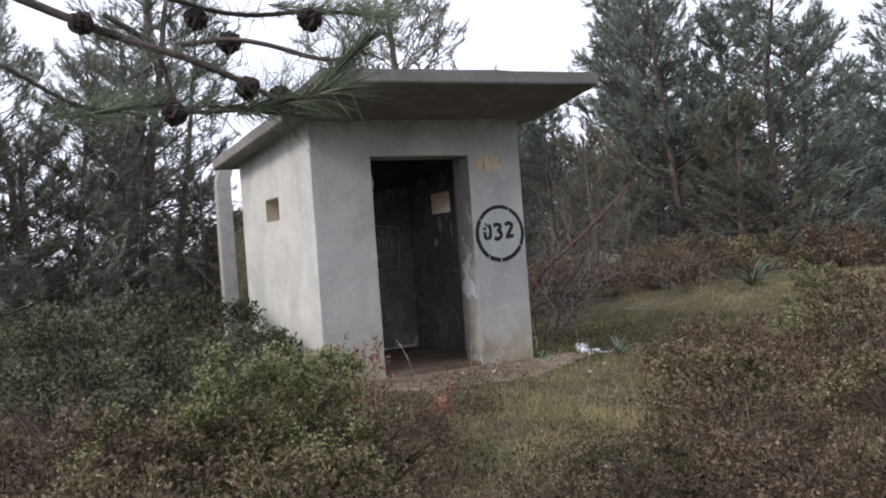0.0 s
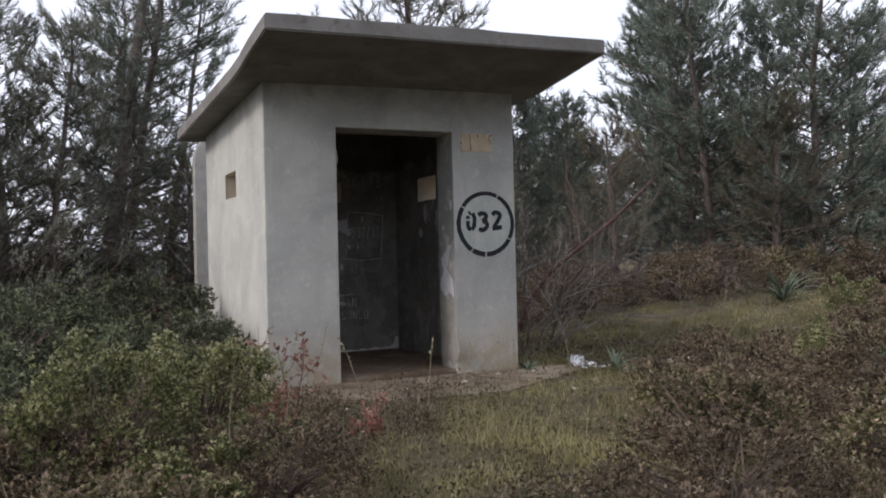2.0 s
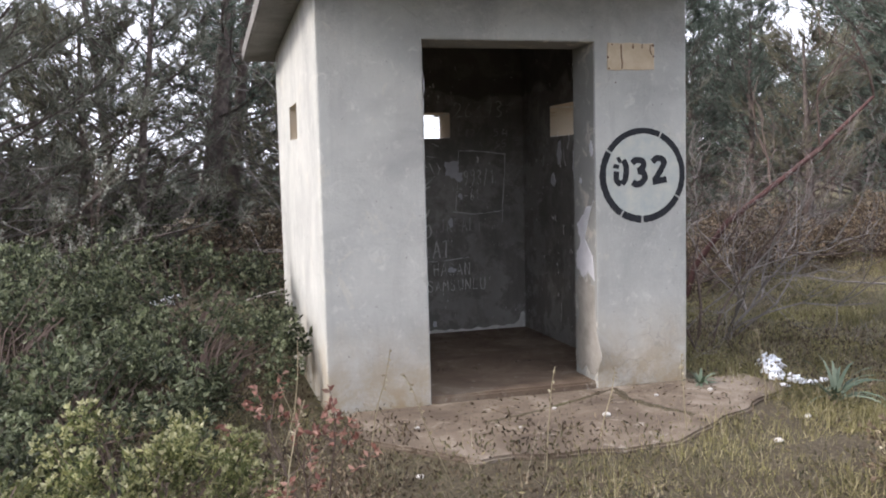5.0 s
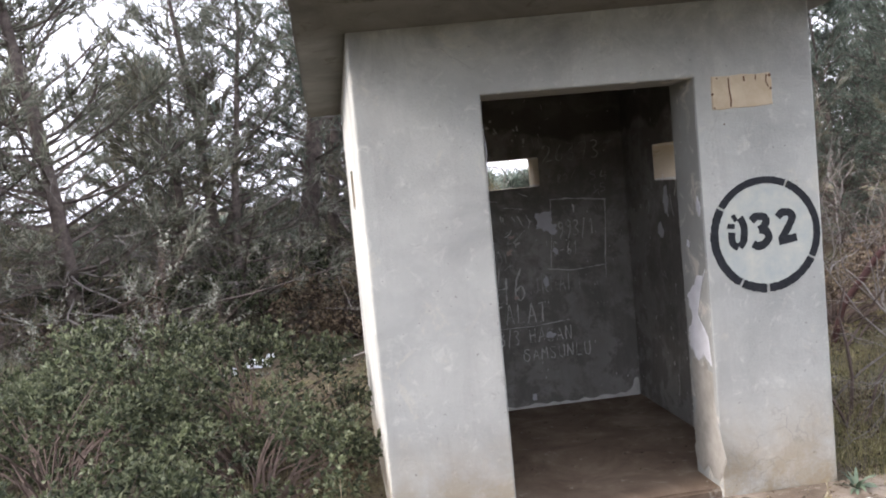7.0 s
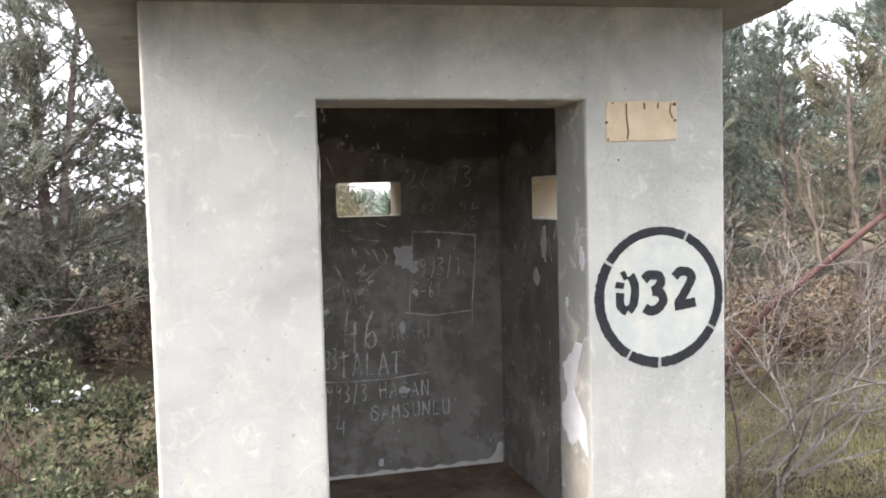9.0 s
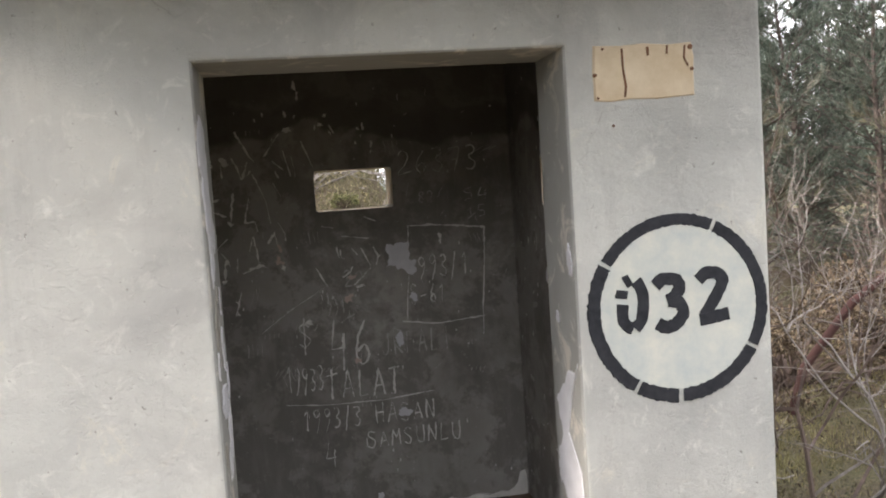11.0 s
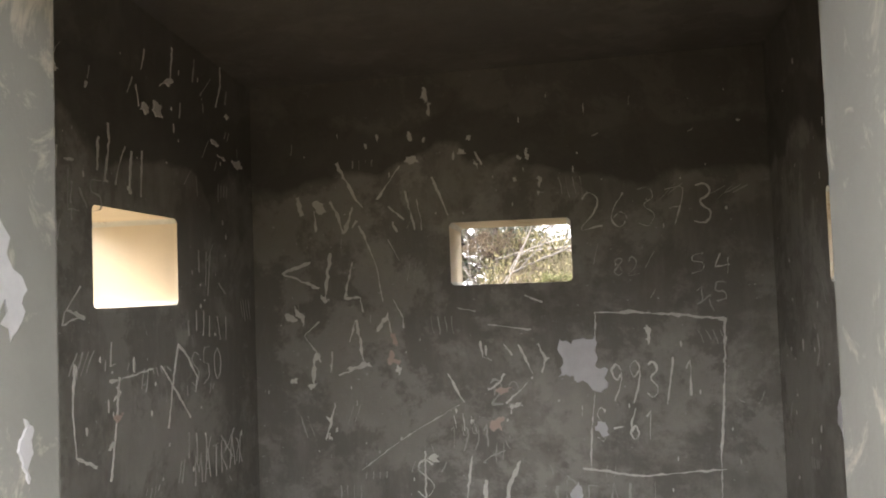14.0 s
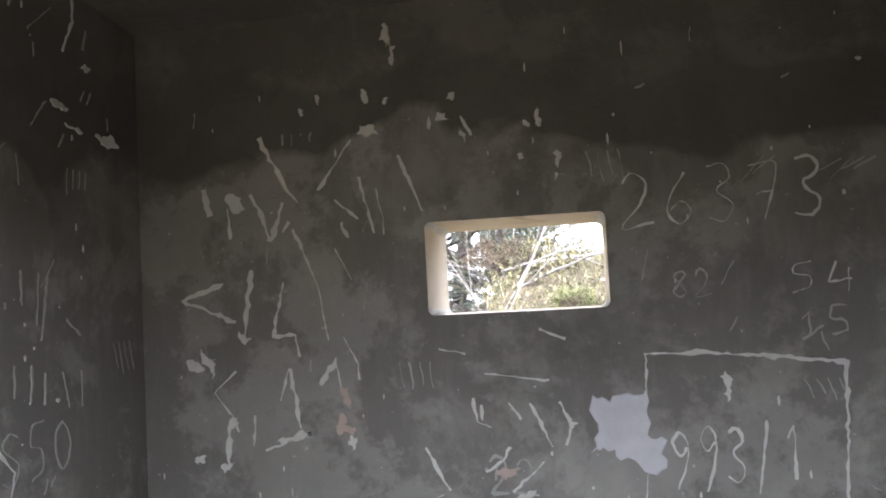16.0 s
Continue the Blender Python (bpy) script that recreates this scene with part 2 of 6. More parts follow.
PEBBLE = plain("pale_pebble", (0.45, 0.42, 0.38), (0.62, 0.6, 0.56), 30)
NEEDLE = leaf_material("pine_needles", (0.07, 0.092, 0.072), (0.165, 0.2, 0.162), (0.29, 0.325, 0.265), 0.45)
MIXED_NEEDLE = leaf_material("greying_pine_needles", (0.10, 0.105, 0.08), (0.21, 0.218, 0.17), (0.34, 0.345, 0.275), 0.45)
NEAR_NEEDLE = leaf_material("fresh_pine_needles", (0.08, 0.11, 0.07), (0.15, 0.185, 0.12), (0.26, 0.29, 0.2), 0.35)
DRY_NEEDLE = leaf_material("olive_pine_needles", (0.09, 0.084, 0.058), (0.165, 0.16, 0.107), (0.26, 0.243, 0.172), 0.4)
SHRUB_LEAF = leaf_material("dark_shrub_leaves", (0.02, 0.026, 0.014), (0.055, 0.068, 0.036), (0.17, 0.185, 0.11), 0.3)
LIME_LEAF = leaf_material("yellow_green_shrub_leaves", (0.042, 0.05, 0.018), (0.13, 0.145, 0.055), (0.33, 0.32, 0.15), 0.35)
HEATHER_LEAF = leaf_material("brown_heather_sprigs", (0.045, 0.032, 0.021), (0.118, 0.085, 0.054), (0.28, 0.225, 0.15), 0.25)
GREEN_HEATH = leaf_material("green_heath_sprigs", (0.04, 0.04, 0.02), (0.12, 0.11, 0.055), (0.27, 0.23, 0.13), 0.25)
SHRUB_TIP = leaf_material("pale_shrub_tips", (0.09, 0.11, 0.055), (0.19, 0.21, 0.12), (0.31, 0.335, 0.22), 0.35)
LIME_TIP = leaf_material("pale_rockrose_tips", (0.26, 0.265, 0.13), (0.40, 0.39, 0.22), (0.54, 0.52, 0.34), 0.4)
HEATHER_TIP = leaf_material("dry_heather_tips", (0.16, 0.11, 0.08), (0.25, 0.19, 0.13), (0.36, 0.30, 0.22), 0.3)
GRASS = leaf_material("winter_grass", (0.135, 0.125, 0.055), (0.27, 0.245, 0.11), (0.45, 0.395, 0.235), 0.35)
STRAW = leaf_material("dry_straw", (0.22, 0.18, 0.11), (0.34, 0.29, 0.19), (0.48, 0.43, 0.31), 0.3)
STRAP_LEAF = leaf_material("blue_green_strap_leaves", (0.08, 0.115, 0.075), (0.14, 0.185, 0.125), (0.23, 0.27, 0.19), 0.3)
PINK_LEAF = leaf_material("reddish_young_leaves", (0.24, 0.10, 0.08), (0.42, 0.22, 0.17), (0.56, 0.37, 0.29), 0.4)
GREY_LEAF = leaf_material("silvery_seed_heads", (0.15, 0.16, 0.13), (0.25, 0.26, 0.215), (0.40, 0.40, 0.35), 0.3)


# ---- building blocks ----
def part(name, bm, mats, parent=None, label="", smooth=False):
    """A bmesh as one mesh object, under a thing or a part."""
    me = bpy.data.meshes.new(name)
    bm.to_mesh(me)
    bm.free()
    for m in mats if isinstance(mats, (list, tuple)) else [mats]:
        me.materials.append(m)
    if smooth:
        me.polygons.foreach_set("use_smooth", np.ones(len(me.polygons), dtype=bool))
    ob = new(name, me)
    ob.parent = parent
    return tagged(ob, label)


def soup(name, verts, faces, mats, parent=None, label="", smooth=False, index=None):
    """One mesh object from arrays of corners and of triangles or quads."""
    me = bpy.data.meshes.new(name)
    verts, faces = np.asarray(verts, dtype=np.float32), np.asarray(faces, dtype=np.int32)
    me.vertices.add(len(verts))
    me.vertices.foreach_set("co", verts.ravel())
    k = faces.shape[1]
    me.loops.add(faces.size)
    me.loops.foreach_set("vertex_index", faces.ravel())
    me.polygons.add(len(faces))
    me.polygons.foreach_set("loop_start", np.arange(len(faces), dtype=np.int32) * k)
    for m in mats if isinstance(mats, (list, tuple)) else [mats]:
        me.materials.append(m)
    if index is not None:
        me.polygons.foreach_set("material_index", np.asarray(index, dtype=np.int32))
    me.polygons.foreach_set("use_smooth", np.full(len(faces), smooth, dtype=bool))
    me.update(calc_edges=True)
    ob = new(name, me)
    ob.parent = parent
    return tagged(ob, label)


def thing(name, at, label, category, group="", kind=""):
    e = new(name)
    e.empty_display_size = 0.1
    e.location = at
    return tagged(e, label, category, group, kind)


def box(x0, x1, y0, y1, z0, z1, bevel=0.0, segments=2):
    bm = bmesh.new()
    bmesh.ops.create_cube(bm, size=1.0)
    for v in bm.verts:
        v.co = ((x0 + x1) / 2 + v.co.x * (x1 - x0), (y0 + y1) / 2 + v.co.y * (y1 - y0), (z0 + z1) / 2 + v.co.z * (z1 - z0))
    if bevel:
        bmesh.ops.bevel(bm, geom=bm.edges[:], offset=bevel, segments=segments, affect="EDGES")
    return bm


class Pile:
    """Gathers corners and triangles for one mesh."""

    def __init__(self):
        self.v, self.f, self.n = [], [], 0

    def add(self, verts, faces):
        self.v.append(np.asarray(verts, dtype=np.float32).reshape(-1, 3))
        self.f.append(np.asarray(faces, dtype=np.int32).reshape(-1, 3) + self.n)
        self.n += len(self.v[-1])

    def tube(self, points, radii, sides=5):
        p = np.asarray(points, dtype=float)
        r = np.asarray(radii, dtype=float)
        d = np.gradient(p, axis=0)
        d /= np.linalg.norm(d, axis=1)[:, None] + 1e-9
        ref = np.array([0.31, 0.87, 0.38]) if abs(d[0, 2]) > 0.5 else np.array([0.1, 0.05, 1.0])
        a = np.cross(d, ref)
        a /= np.linalg.norm(a, axis=1)[:, None] + 1e-9
        b = np.cross(d, a)
        ang = np.arange(sides) * 2 * np.pi / sides
        ring = p[:, None] + r[:, None, None] * (np.cos(ang)[None, :, None] * a[:, None] + np.sin(ang)[None, :, None] * b[:, None])
        i, j = np.meshgrid(np.arange(len(p) - 1), np.arange(sides), indexing="ij")
        q, k = i * sides + j, i * sides + (j + 1) % sides
        faces = np.concatenate([np.stack([q, k, k + sides], -1).reshape(-1, 3), np.stack([q, k + sides, q + sides], -1).reshape(-1, 3)])
        self.add(ring, faces)

    def object(self, name, mats, parent=None, label="", smooth=False):
        return soup(name, np.concatenate(self.v), np.concatenate(self.f), mats, parent, label, smooth)


def unit(v):
    return v / (np.linalg.norm(v, axis=-1, keepdims=True) + 1e-9)


def leaves(pile, base, way, length, width, rng, fold=0.25):
    """Leaf blades of two triangles from base along way (arrays), a little folded."""
    n = len(base)
    way = unit(way)
    side = unit(np.cross(way, unit(rng.normal(size=(n, 3)))))
    up = np.cross(side, way)
    length, width = np.broadcast_to(length, n)[:, None], np.broadcast_to(width, n)[:, None]
    mid = base + way * length * 0.5 + up * width * fold
    v = np.stack([base, mid + side * width / 2, base + way * length, mid - side * width / 2], 1)
    k = np.arange(n)[:, None] * 4
    f = np.concatenate([k + [0, 1, 2], k + [0, 2, 3]])
    pile.add(v, f)


def needles(pile, base, way, length, width, rng):
    """Thin blades of one triangle each."""
    n = len(base)
    way = unit(way)
    side = unit(np.cross(way, unit(rng.normal(size=(n, 3))))) * np.broadcast_to(width, n)[:, None] / 2
    v = np.stack([base - side, base + side, base + way * np.broadcast_to(length, n)[:, None]], 1)
    pile.add(v, np.arange(3 * n).reshape(-1, 3))


def curve_points(start, way, length, bend, steps, rng, lift=0.0):
    """A wandering line from start, as a list of points."""
    p, d, out = np.array(start, float), unit(np.array(way, float)), [np.array(start, float)]
    for _ in range(steps):
        d = unit(d + rng.normal(size=3) * bend + np.array([0, 0, lift]))
        p = p + d * length / steps
        out.append(p)
    return np.array(out)


# ---- the ground ----
def smooth_step(a, b, x):
    t = min(1, max(0, (x - a) / (b - a)))
    return t * t * (3 - 2 * t)


def ground_height(x, y):
    """The lie of the land: a terrace round the hut, a fall towards the start of the walk and to the west, a low rise to the east."""
    z = -0.06 - 0.34 * smooth_step(-3.6, -6.4, y) - 0.05 * smooth_step(-1.0, -3.6, y)
    z += 0.42 * smooth_step(1.3, 7.0, x) * smooth_step(-8.0, -2.0, y)
    z -= 0.30 * smooth_step(-1.4, -6.0, x)
    z += 0.35 * smooth_step(5.0, 16.0, y)
    z += 1.85 * smooth_step(2.7, 5.6, y) * smooth_step(-0.78, -0.42, x - 0.1 * max(0, y - 4)) * (1 - smooth_step(0.25, 0.95, x - 0.08 * (y - 4))) * (1 - smooth_step(8.0, 13.0, y))  # bank behind the hut
    if not (-1.5 < x < 1.7 and -1.3 < y < 2.6):
        z += 0.05 * noise.noise((x * 0.9, y * 0.9, 0)) + 0.03 * noise.noise((x * 2.7, y * 2.7, 4))
    return z


def spread(lo, hi, fine, far):
    inner = np.arange(lo, hi + 1e-6, fine)
    steps, out, s = [], hi, fine
    while out < far:
        s *= 1.35
        out += s
        steps.append(out)
    low = [lo - (q - hi) for q in steps]
    return np.array(low[::-1] + list(inner) + steps)


def build_ground():
    xs, ys = spread(-9, 10, 0.16, 450), spread(-9.5, 8, 0.16, 450)
    v = [(x, y, ground_height(x, y) if abs(x) < 60 and abs(y) < 60 else ground_height(max(-60, min(60, x)), max(-60, min(60, y)))) for y in ys for x in xs]
    n = len(xs)
    i, j = np.meshgrid(np.arange(len(ys) - 1), np.arange(n - 1), indexing="ij")
    q = (i * n + j).ravel()
    ob = soup("ground", v, np.stack([q, q + 1, q + n + 1, q + n], -1), GROUND, smooth=True)
    tagged(ob, "brown heath soil with moss and leaf litter", "ground", kind="structure")


build_ground()

# ---- the hut ----
X0, X1, IX0, IX1 = -1.09, 1.13, -0.82, 0.82
IY0, IY1, Y1 = 0.305, 1.94, 2.25
DOOR_X0, DOOR_X1, DOOR_Z = -0.5, 0.525, 2.0
BACK_WIN = (-0.172, 0.218, 1.535, 1.742)
SIDE_WIN = (0.945, 1.372, 1.508, 1.742)


def roof_under(x, y):
    """The underside of the roof slab, which rises to the front and a little to the right."""
    z = 2.345 - 0.055 * y if y > 0 else 2.345 - 0.145 * y
    return z + 0.018 * x


def slab_wall(name, u0, u1, t0, t1, along, hole, top, inner, reveal):
    """A wall with one opening. along: 'x' or 'y'; u runs along it, t through it; hole: u0, u1, z0, z1; inner: the t of its dark inner face."""
    bm = bmesh.new()
    h0, h1, z0, z1 = hole
    base = -0.25

    def point(u, t, z):
        x, y = (u, t) if along == "x" else (t, u)
        return bm.verts.new((x, y, roof_under(x, y) + 0.03 if z == "top" else z))

    us, zs = [u0, h0, h1, u1], [base, z0, z1, "top"] if z0 > base else [base, z1, "top"]
    grid = {(i, j, k): point(u, t, z) for i, u in enumerate(us) for j, z in enumerate(zs) for k, t in enumerate((t0, t1))}
    hole_row = 1 if z0 > base else 0
    rows = len(zs) - 1
    for i in range(3):
        for j in range(rows):
            if i == 1 and j == hole_row:
                continue
            for k in (0, 1):
                bm.faces.new([grid[i, j, k], grid[i + 1, j, k], grid[i + 1, j + 1, k], grid[i, j + 1, k]])
    for j in range(rows):
        for i in (0, 3):
            bm.faces.new([grid[i, j, 0], grid[i, j + 1, 0], grid[i, j + 1, 1], grid[i, j, 1]])
    for i in range(3):
        if not (i == 1 and hole_row == 0):
            bm.faces.new([grid[i, 0, 0], grid[i + 1, 0, 0], grid[i + 1, 0, 1], grid[i, 0, 1]])
        bm.faces.new([grid[i, rows, 0], grid[i + 1, rows, 0], grid[i + 1, rows, 1], grid[i, rows, 1]])
    hj = hole_row
    for a, b in (((1, hj), (1, hj + 1)), ((2, hj), (2, hj + 1)), ((1, hj + 1), (2, hj + 1)), ((1, hj), (2, hj))):
        if z0 <= base and a[1] == b[1] == 0:
            continue
        f = bm.faces.new([grid[a + (0,)], grid[b + (0,)], grid[b + (1,)], grid[a + (1,)]])
        f.material_index = 2
    bmesh.ops.recalc_face_normals(bm, faces=bm.faces[:])
    if z0 > base:  # worn round corners of a window opening
        turns = [e for e in bm.edges if len(e.link_faces) == 2 and all(f.material_index == 2 for f in e.link_faces)]
        bmesh.ops.bevel(bm, geom=turns, offset=0.026, segments=4, affect="EDGES", profile=0.5)
    rim = [e for e in bm.edges if len(e.link_faces) == 2 and sum(f.material_index == 2 for f in e.link_faces) == 1]
    corners = [e for e in bm.edges if along == "x" and all(abs(v.co.x - u0) < 1e-4 or abs(v.co.x - u1) < 1e-4 for v in e.verts)
               and all(abs(v.co.y - (t0 if inner == t1 else t1)) < 1e-4 for v in e.verts) and abs(e.verts[0].co.z - e.verts[1].co.z) > 0.1]
    bmesh.ops.bevel(bm, geom=rim + corners, offset=0.02 if z0 > base else 0.013, segments=3, affect="EDGES", profile=0.5, material=2 if z0 > base else -1)
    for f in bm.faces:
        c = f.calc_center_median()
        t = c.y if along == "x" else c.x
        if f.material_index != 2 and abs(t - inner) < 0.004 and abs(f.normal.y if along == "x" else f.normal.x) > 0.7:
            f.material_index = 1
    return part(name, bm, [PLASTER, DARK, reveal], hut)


hut = thing("guard_hut", (0, 0, 0), "small whitewashed concrete guard hut with an open doorway", "hut", kind="structure")
tagged(slab_wall("front_wall", X0, X1, 0.0, IY0, "x", (DOOR_X0, DOOR_X1, -0.25, DOOR_Z), 0, IY0, DOOR_REVEAL), "grey-white limewashed wall with a doorway")
slab_wall("back_wall", X0, X1, IY1, Y1, "x", BACK_WIN, 0, IY1, WINDOW_REVEAL)
slab_wall("side_wall", IY0, IY1, X0, IX0, "y", SIDE_WIN, 0, IX0, WINDOW_REVEAL)
slab_wall("side_wall", IY0, IY1, IX1, X1, "y", SIDE_WIN, 0, IX1, WINDOW_REVEAL)


def build_roof():
    xs = [-1.32 + i * (1.40 + 1.32) / 12 for i in range(13)]
    ys = [-1.0, -0.75, -0.5, -0.25, 0, 0.5, 1.0, 1.5, 2.0, 2.5]
    bm = bmesh.new()
    low, top = {}, {}
    for i, x in enumerate(xs):
        for j, y in enumerate(ys):
            edge = i in (0, 12) or j in (0, 9)
            dx = 0.012 * noise.noise((x * 3, y * 3, 1)) if edge else 0
            low[i, j] = bm.verts.new((x + dx, y + dx, roof_under(x, y)))
            top[i, j] = bm.verts.new((x + dx, y + dx, roof_under(x, y) + 0.115 + 0.012 * noise.noise((x * 2.3, y * 2.3, 7))))
    for i in range(12):
        for j in range(9):
            bm.faces.new([low[i, j], low[i, j + 1], low[i + 1, j + 1], low[i + 1, j]])
            bm.faces.new([top[i, j], top[i + 1, j], top[i + 1, j + 1], top[i, j + 1]])
    for j in range(9):
        for i in (0, 12):
            bm.faces.new([low[i, j], low[i, j + 1], top[i, j + 1], top[i, j]])
    for i in range(12):
        for j in (0, 9):
            bm.faces.new([low[i, j], low[i + 1, j], top[i + 1, j], top[i, j]])
    bmesh.ops.recalc_face_normals(bm, faces=bm.faces[:])
    sharp = [e for e in bm.edges if e.calc_face_angle(0) > 1.0]
    bmesh.ops.bevel(bm, geom=sharp, offset=0.01, segments=2, affect="EDGES")
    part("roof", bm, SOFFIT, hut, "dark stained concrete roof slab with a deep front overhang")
    bm = bmesh.new()
    q = [(IX0, IY0), (IX1, IY0), (IX1, IY1), (IX0, IY1)]
    a = [bm.verts.new((x, y, roof_under(x, y) - 0.012)) for x, y in q]
    b = [bm.verts.new((x, y, roof_under(x, y) + 0.02)) for x, y in q]
    bm.faces.new(a[::-1]), bm.faces.new(b)
    for i in range(4):
        bm.faces.new([a[i], a[(i + 1) % 4], b[(i + 1) % 4], b[i]])
    bmesh.ops.recalc_face_normals(bm, faces=bm.faces[:])
    # shade baked into the upper zone of DARK covers the ceiling too
    tagged(part("ceiling", bm, DARK), "dark painted ceiling of the hut with shade in its colour", "ceiling", kind="structure")


build_roof()


def slab(name, outline, z0, z1, mat, parent, label, wob=0.02, crown=0.0):
    """A cast slab with an uneven rim; outline: corners on the plan."""
    pts = []
    for (xa, ya), (xb, yb) in zip(outline, outline[1:] + outline[:1]):
        n = max(2, int(math.hypot(xb - xa, yb - ya) / 0.1))
        pts += [(xa + (xb - xa) * k / n, ya + (yb - ya) * k / n) for k in range(n)]
    bm = bmesh.new()
    top = [bm.verts.new((x + wob * noise.noise((x * 4, y * 4, 2)), y + wob * min(1, 8 * abs(y)) * noise.noise((x * 4, y * 4, 9)), z1)) for x, y in pts]
    low = [bm.verts.new((v.co.x, v.co.y, z0)) for v in top]
    f = bm.faces.new(top)
    bm.faces.new(low[::-1])
    for i in range(len(top)):
        k = (i + 1) % len(top)
        bm.faces.new([low[i], low[k], top[k], top[i]])
    bmesh.ops.recalc_face_normals(bm, faces=bm.faces[:])
    bmesh.ops.bevel(bm, geom=list(f.edges), offset=0.012, segments=2, affect="EDGES")
    return part(name, bm, mat, parent, label)


tagged(slab("floor", [(DOOR_X0 - 0.05, 0.012), (DOOR_X1 + 0.05, 0.012), (DOOR_X1 + 0.05, 0.25), (IX1 + 0.1, 0.25), (IX1 + 0.1, IY1 + 0.1), (IX0 - 0.1, IY1 + 0.1), (IX0 - 0.1, 0.25), (DOOR_X0 - 0.05, 0.25)], -0.3, 0.0, FLOOR, None, "", 0.0),
       "earth-stained brown concrete floor of the hut", "floor", kind="structure")
tagged(slab("apron_slab", [(-0.95, -0.004), (1.55, -0.004), (1.62, -0.35), (1.0, -0.75), (0.45, -1.12), (-0.55, -1.02), (-1.0, -0.55)], -0.3, -0.035, APRON, None, "", 0.06),
       "cracked concrete slab covered with brown earth", "concrete slab", kind="structure")


# ---- marks on the hut ----
PARTS = {ob.name: ob for ob in hut.children}
FRONT, BACK = PARTS["front_wall"], PARTS["back_wall"]
SIDES = [ob for ob in hut.children if ob.name.startswith("side_wall")]
LEFT, RIGHT = sorted(SIDES, key=lambda ob: ob.data.vertices[0].co.x)


def facing(plane, u, z, out):
    """A point on an inner or outer wall face: u along it, z up, out metres proud of it."""
    return {"front": (u, -out, z), "back": (u, IY1 - out, z), "left": (IX0 + out, u, z), "right": (IX1 - out, u, z),
            "left_jamb": (DOOR_X0 + out, u, z), "right_jamb": (DOOR_X1 - out, u, z), "slab": (u, z, -0.035 + out)}[plane]


def ribbon(bm, plane, pts, width, out, rough, seed):
    """A raised stroke along pts, uneven in width, with low sides."""
    rng = random.Random(seed)
    scraped = plane in ("back", "left", "right")  # scratches waver and thin out
    step, body, fine = (0.010 if scraped else 0.03), 0.8, []
    for (ua, za), (ub, zb) in zip(pts, pts[1:]):
        n = max(1, int(math.hypot(ub - ua, zb - za) / step))
        fine += [(ua + (ub - ua) * k / n, za + (zb - za) * k / n) for k in range(n)]
    fine.append(pts[-1])
    rows = []
    for i, (u, z) in enumerate(fine):
        a, b = fine[max(0, i - 1)], fine[min(len(fine) - 1, i + 1)]
        d = math.hypot(b[0] - a[0], b[1] - a[1]) or 1
        nx, nz = -(b[1] - a[1]) / d, (b[0] - a[0]) / d
        if scraped:
            body = min(1.15, max(0.16, body + rng.uniform(-0.42, 0.42)))
            u, z = u + nx * rng.uniform(-0.0014, 0.0014), z + nz * rng.uniform(-0.0014, 0.0014)
        else:
            body = 1.0
        w = width * body / 2 * (1 + rough * rng.uniform(-1, 1))
        w2 = width * body / 2 * (1 + rough * rng.uniform(-1, 1))
        rows.append([bm.verts.new(facing(plane, u + nx * s, z + nz * s, h)) for s, h in ((w * 1.15, -0.001), (w, out), (-w2, out), (-w2 * 1.15, -0.001))])
    for a, b in zip(rows, rows[1:]):
        for k in range(3):
            bm.faces.new([a[k], a[k + 1], b[k + 1], b[k]])
    for end in (rows[0], rows[-1]):
        bm.faces.new(end)


def smooth_line(pts, n=5):
    """A Catmull-Rom curve through pts."""
    p = [Vector(q) for q in pts]
    p = [p[0] * 2 - p[1]] + p + [p[-1] * 2 - p[-2]]
    out = []
    for a, b, c, d in zip(p, p[1:], p[2:], p[3:]):
        for k in range(n):
            t = k / n
            q = 0.5 * (2 * b + (c - a) * t + (2 * a - 5 * b + 4 * c - d) * t * t + (3 * b - a - 3 * c + d) * t ** 3)
            out.append((q.x, q.y))
    return out + [tuple(p[-2])]


def ragged(outline, seed, amount=0.16):
    """The outline with its sides broken up, as paint flakes off."""
    rng = random.Random(seed)
    for _ in range(2):
        out = []
        for (ua, za), (ub, zb) in zip(outline, outline[1:] + outline[:1]):
            k = rng.uniform(-amount, amount)
            out += [(ua, za), ((ua + ub) / 2 - (zb - za) * k, (za + zb) / 2 + (ub - ua) * k)]
        outline = out
    return outline


def flake(bm, plane, outline, out):
    """A flat raised patch with a chamfered rim."""
    cu, cz = sum(p[0] for p in outline) / len(outline), sum(p[1] for p in outline) / len(outline)
    top = [bm.verts.new(facing(plane, cu + (u - cu) * 0.96, cz + (z - cz) * 0.96, out)) for u, z in outline]
    low = [bm.verts.new(facing(plane, u, z, -0.001)) for u, z in outline]
    bm.faces.new(top)
    for i in range(len(outline)):
        k = (i + 1) % len(outline)
        bm.faces.new([low[i], low[k], top[k], top[i]])


def finish(name, bm, mat, parent, label=""):
    bmesh.ops.recalc_face_normals(bm, faces=bm.faces[:])
    return part(name, bm, mat, parent, label)


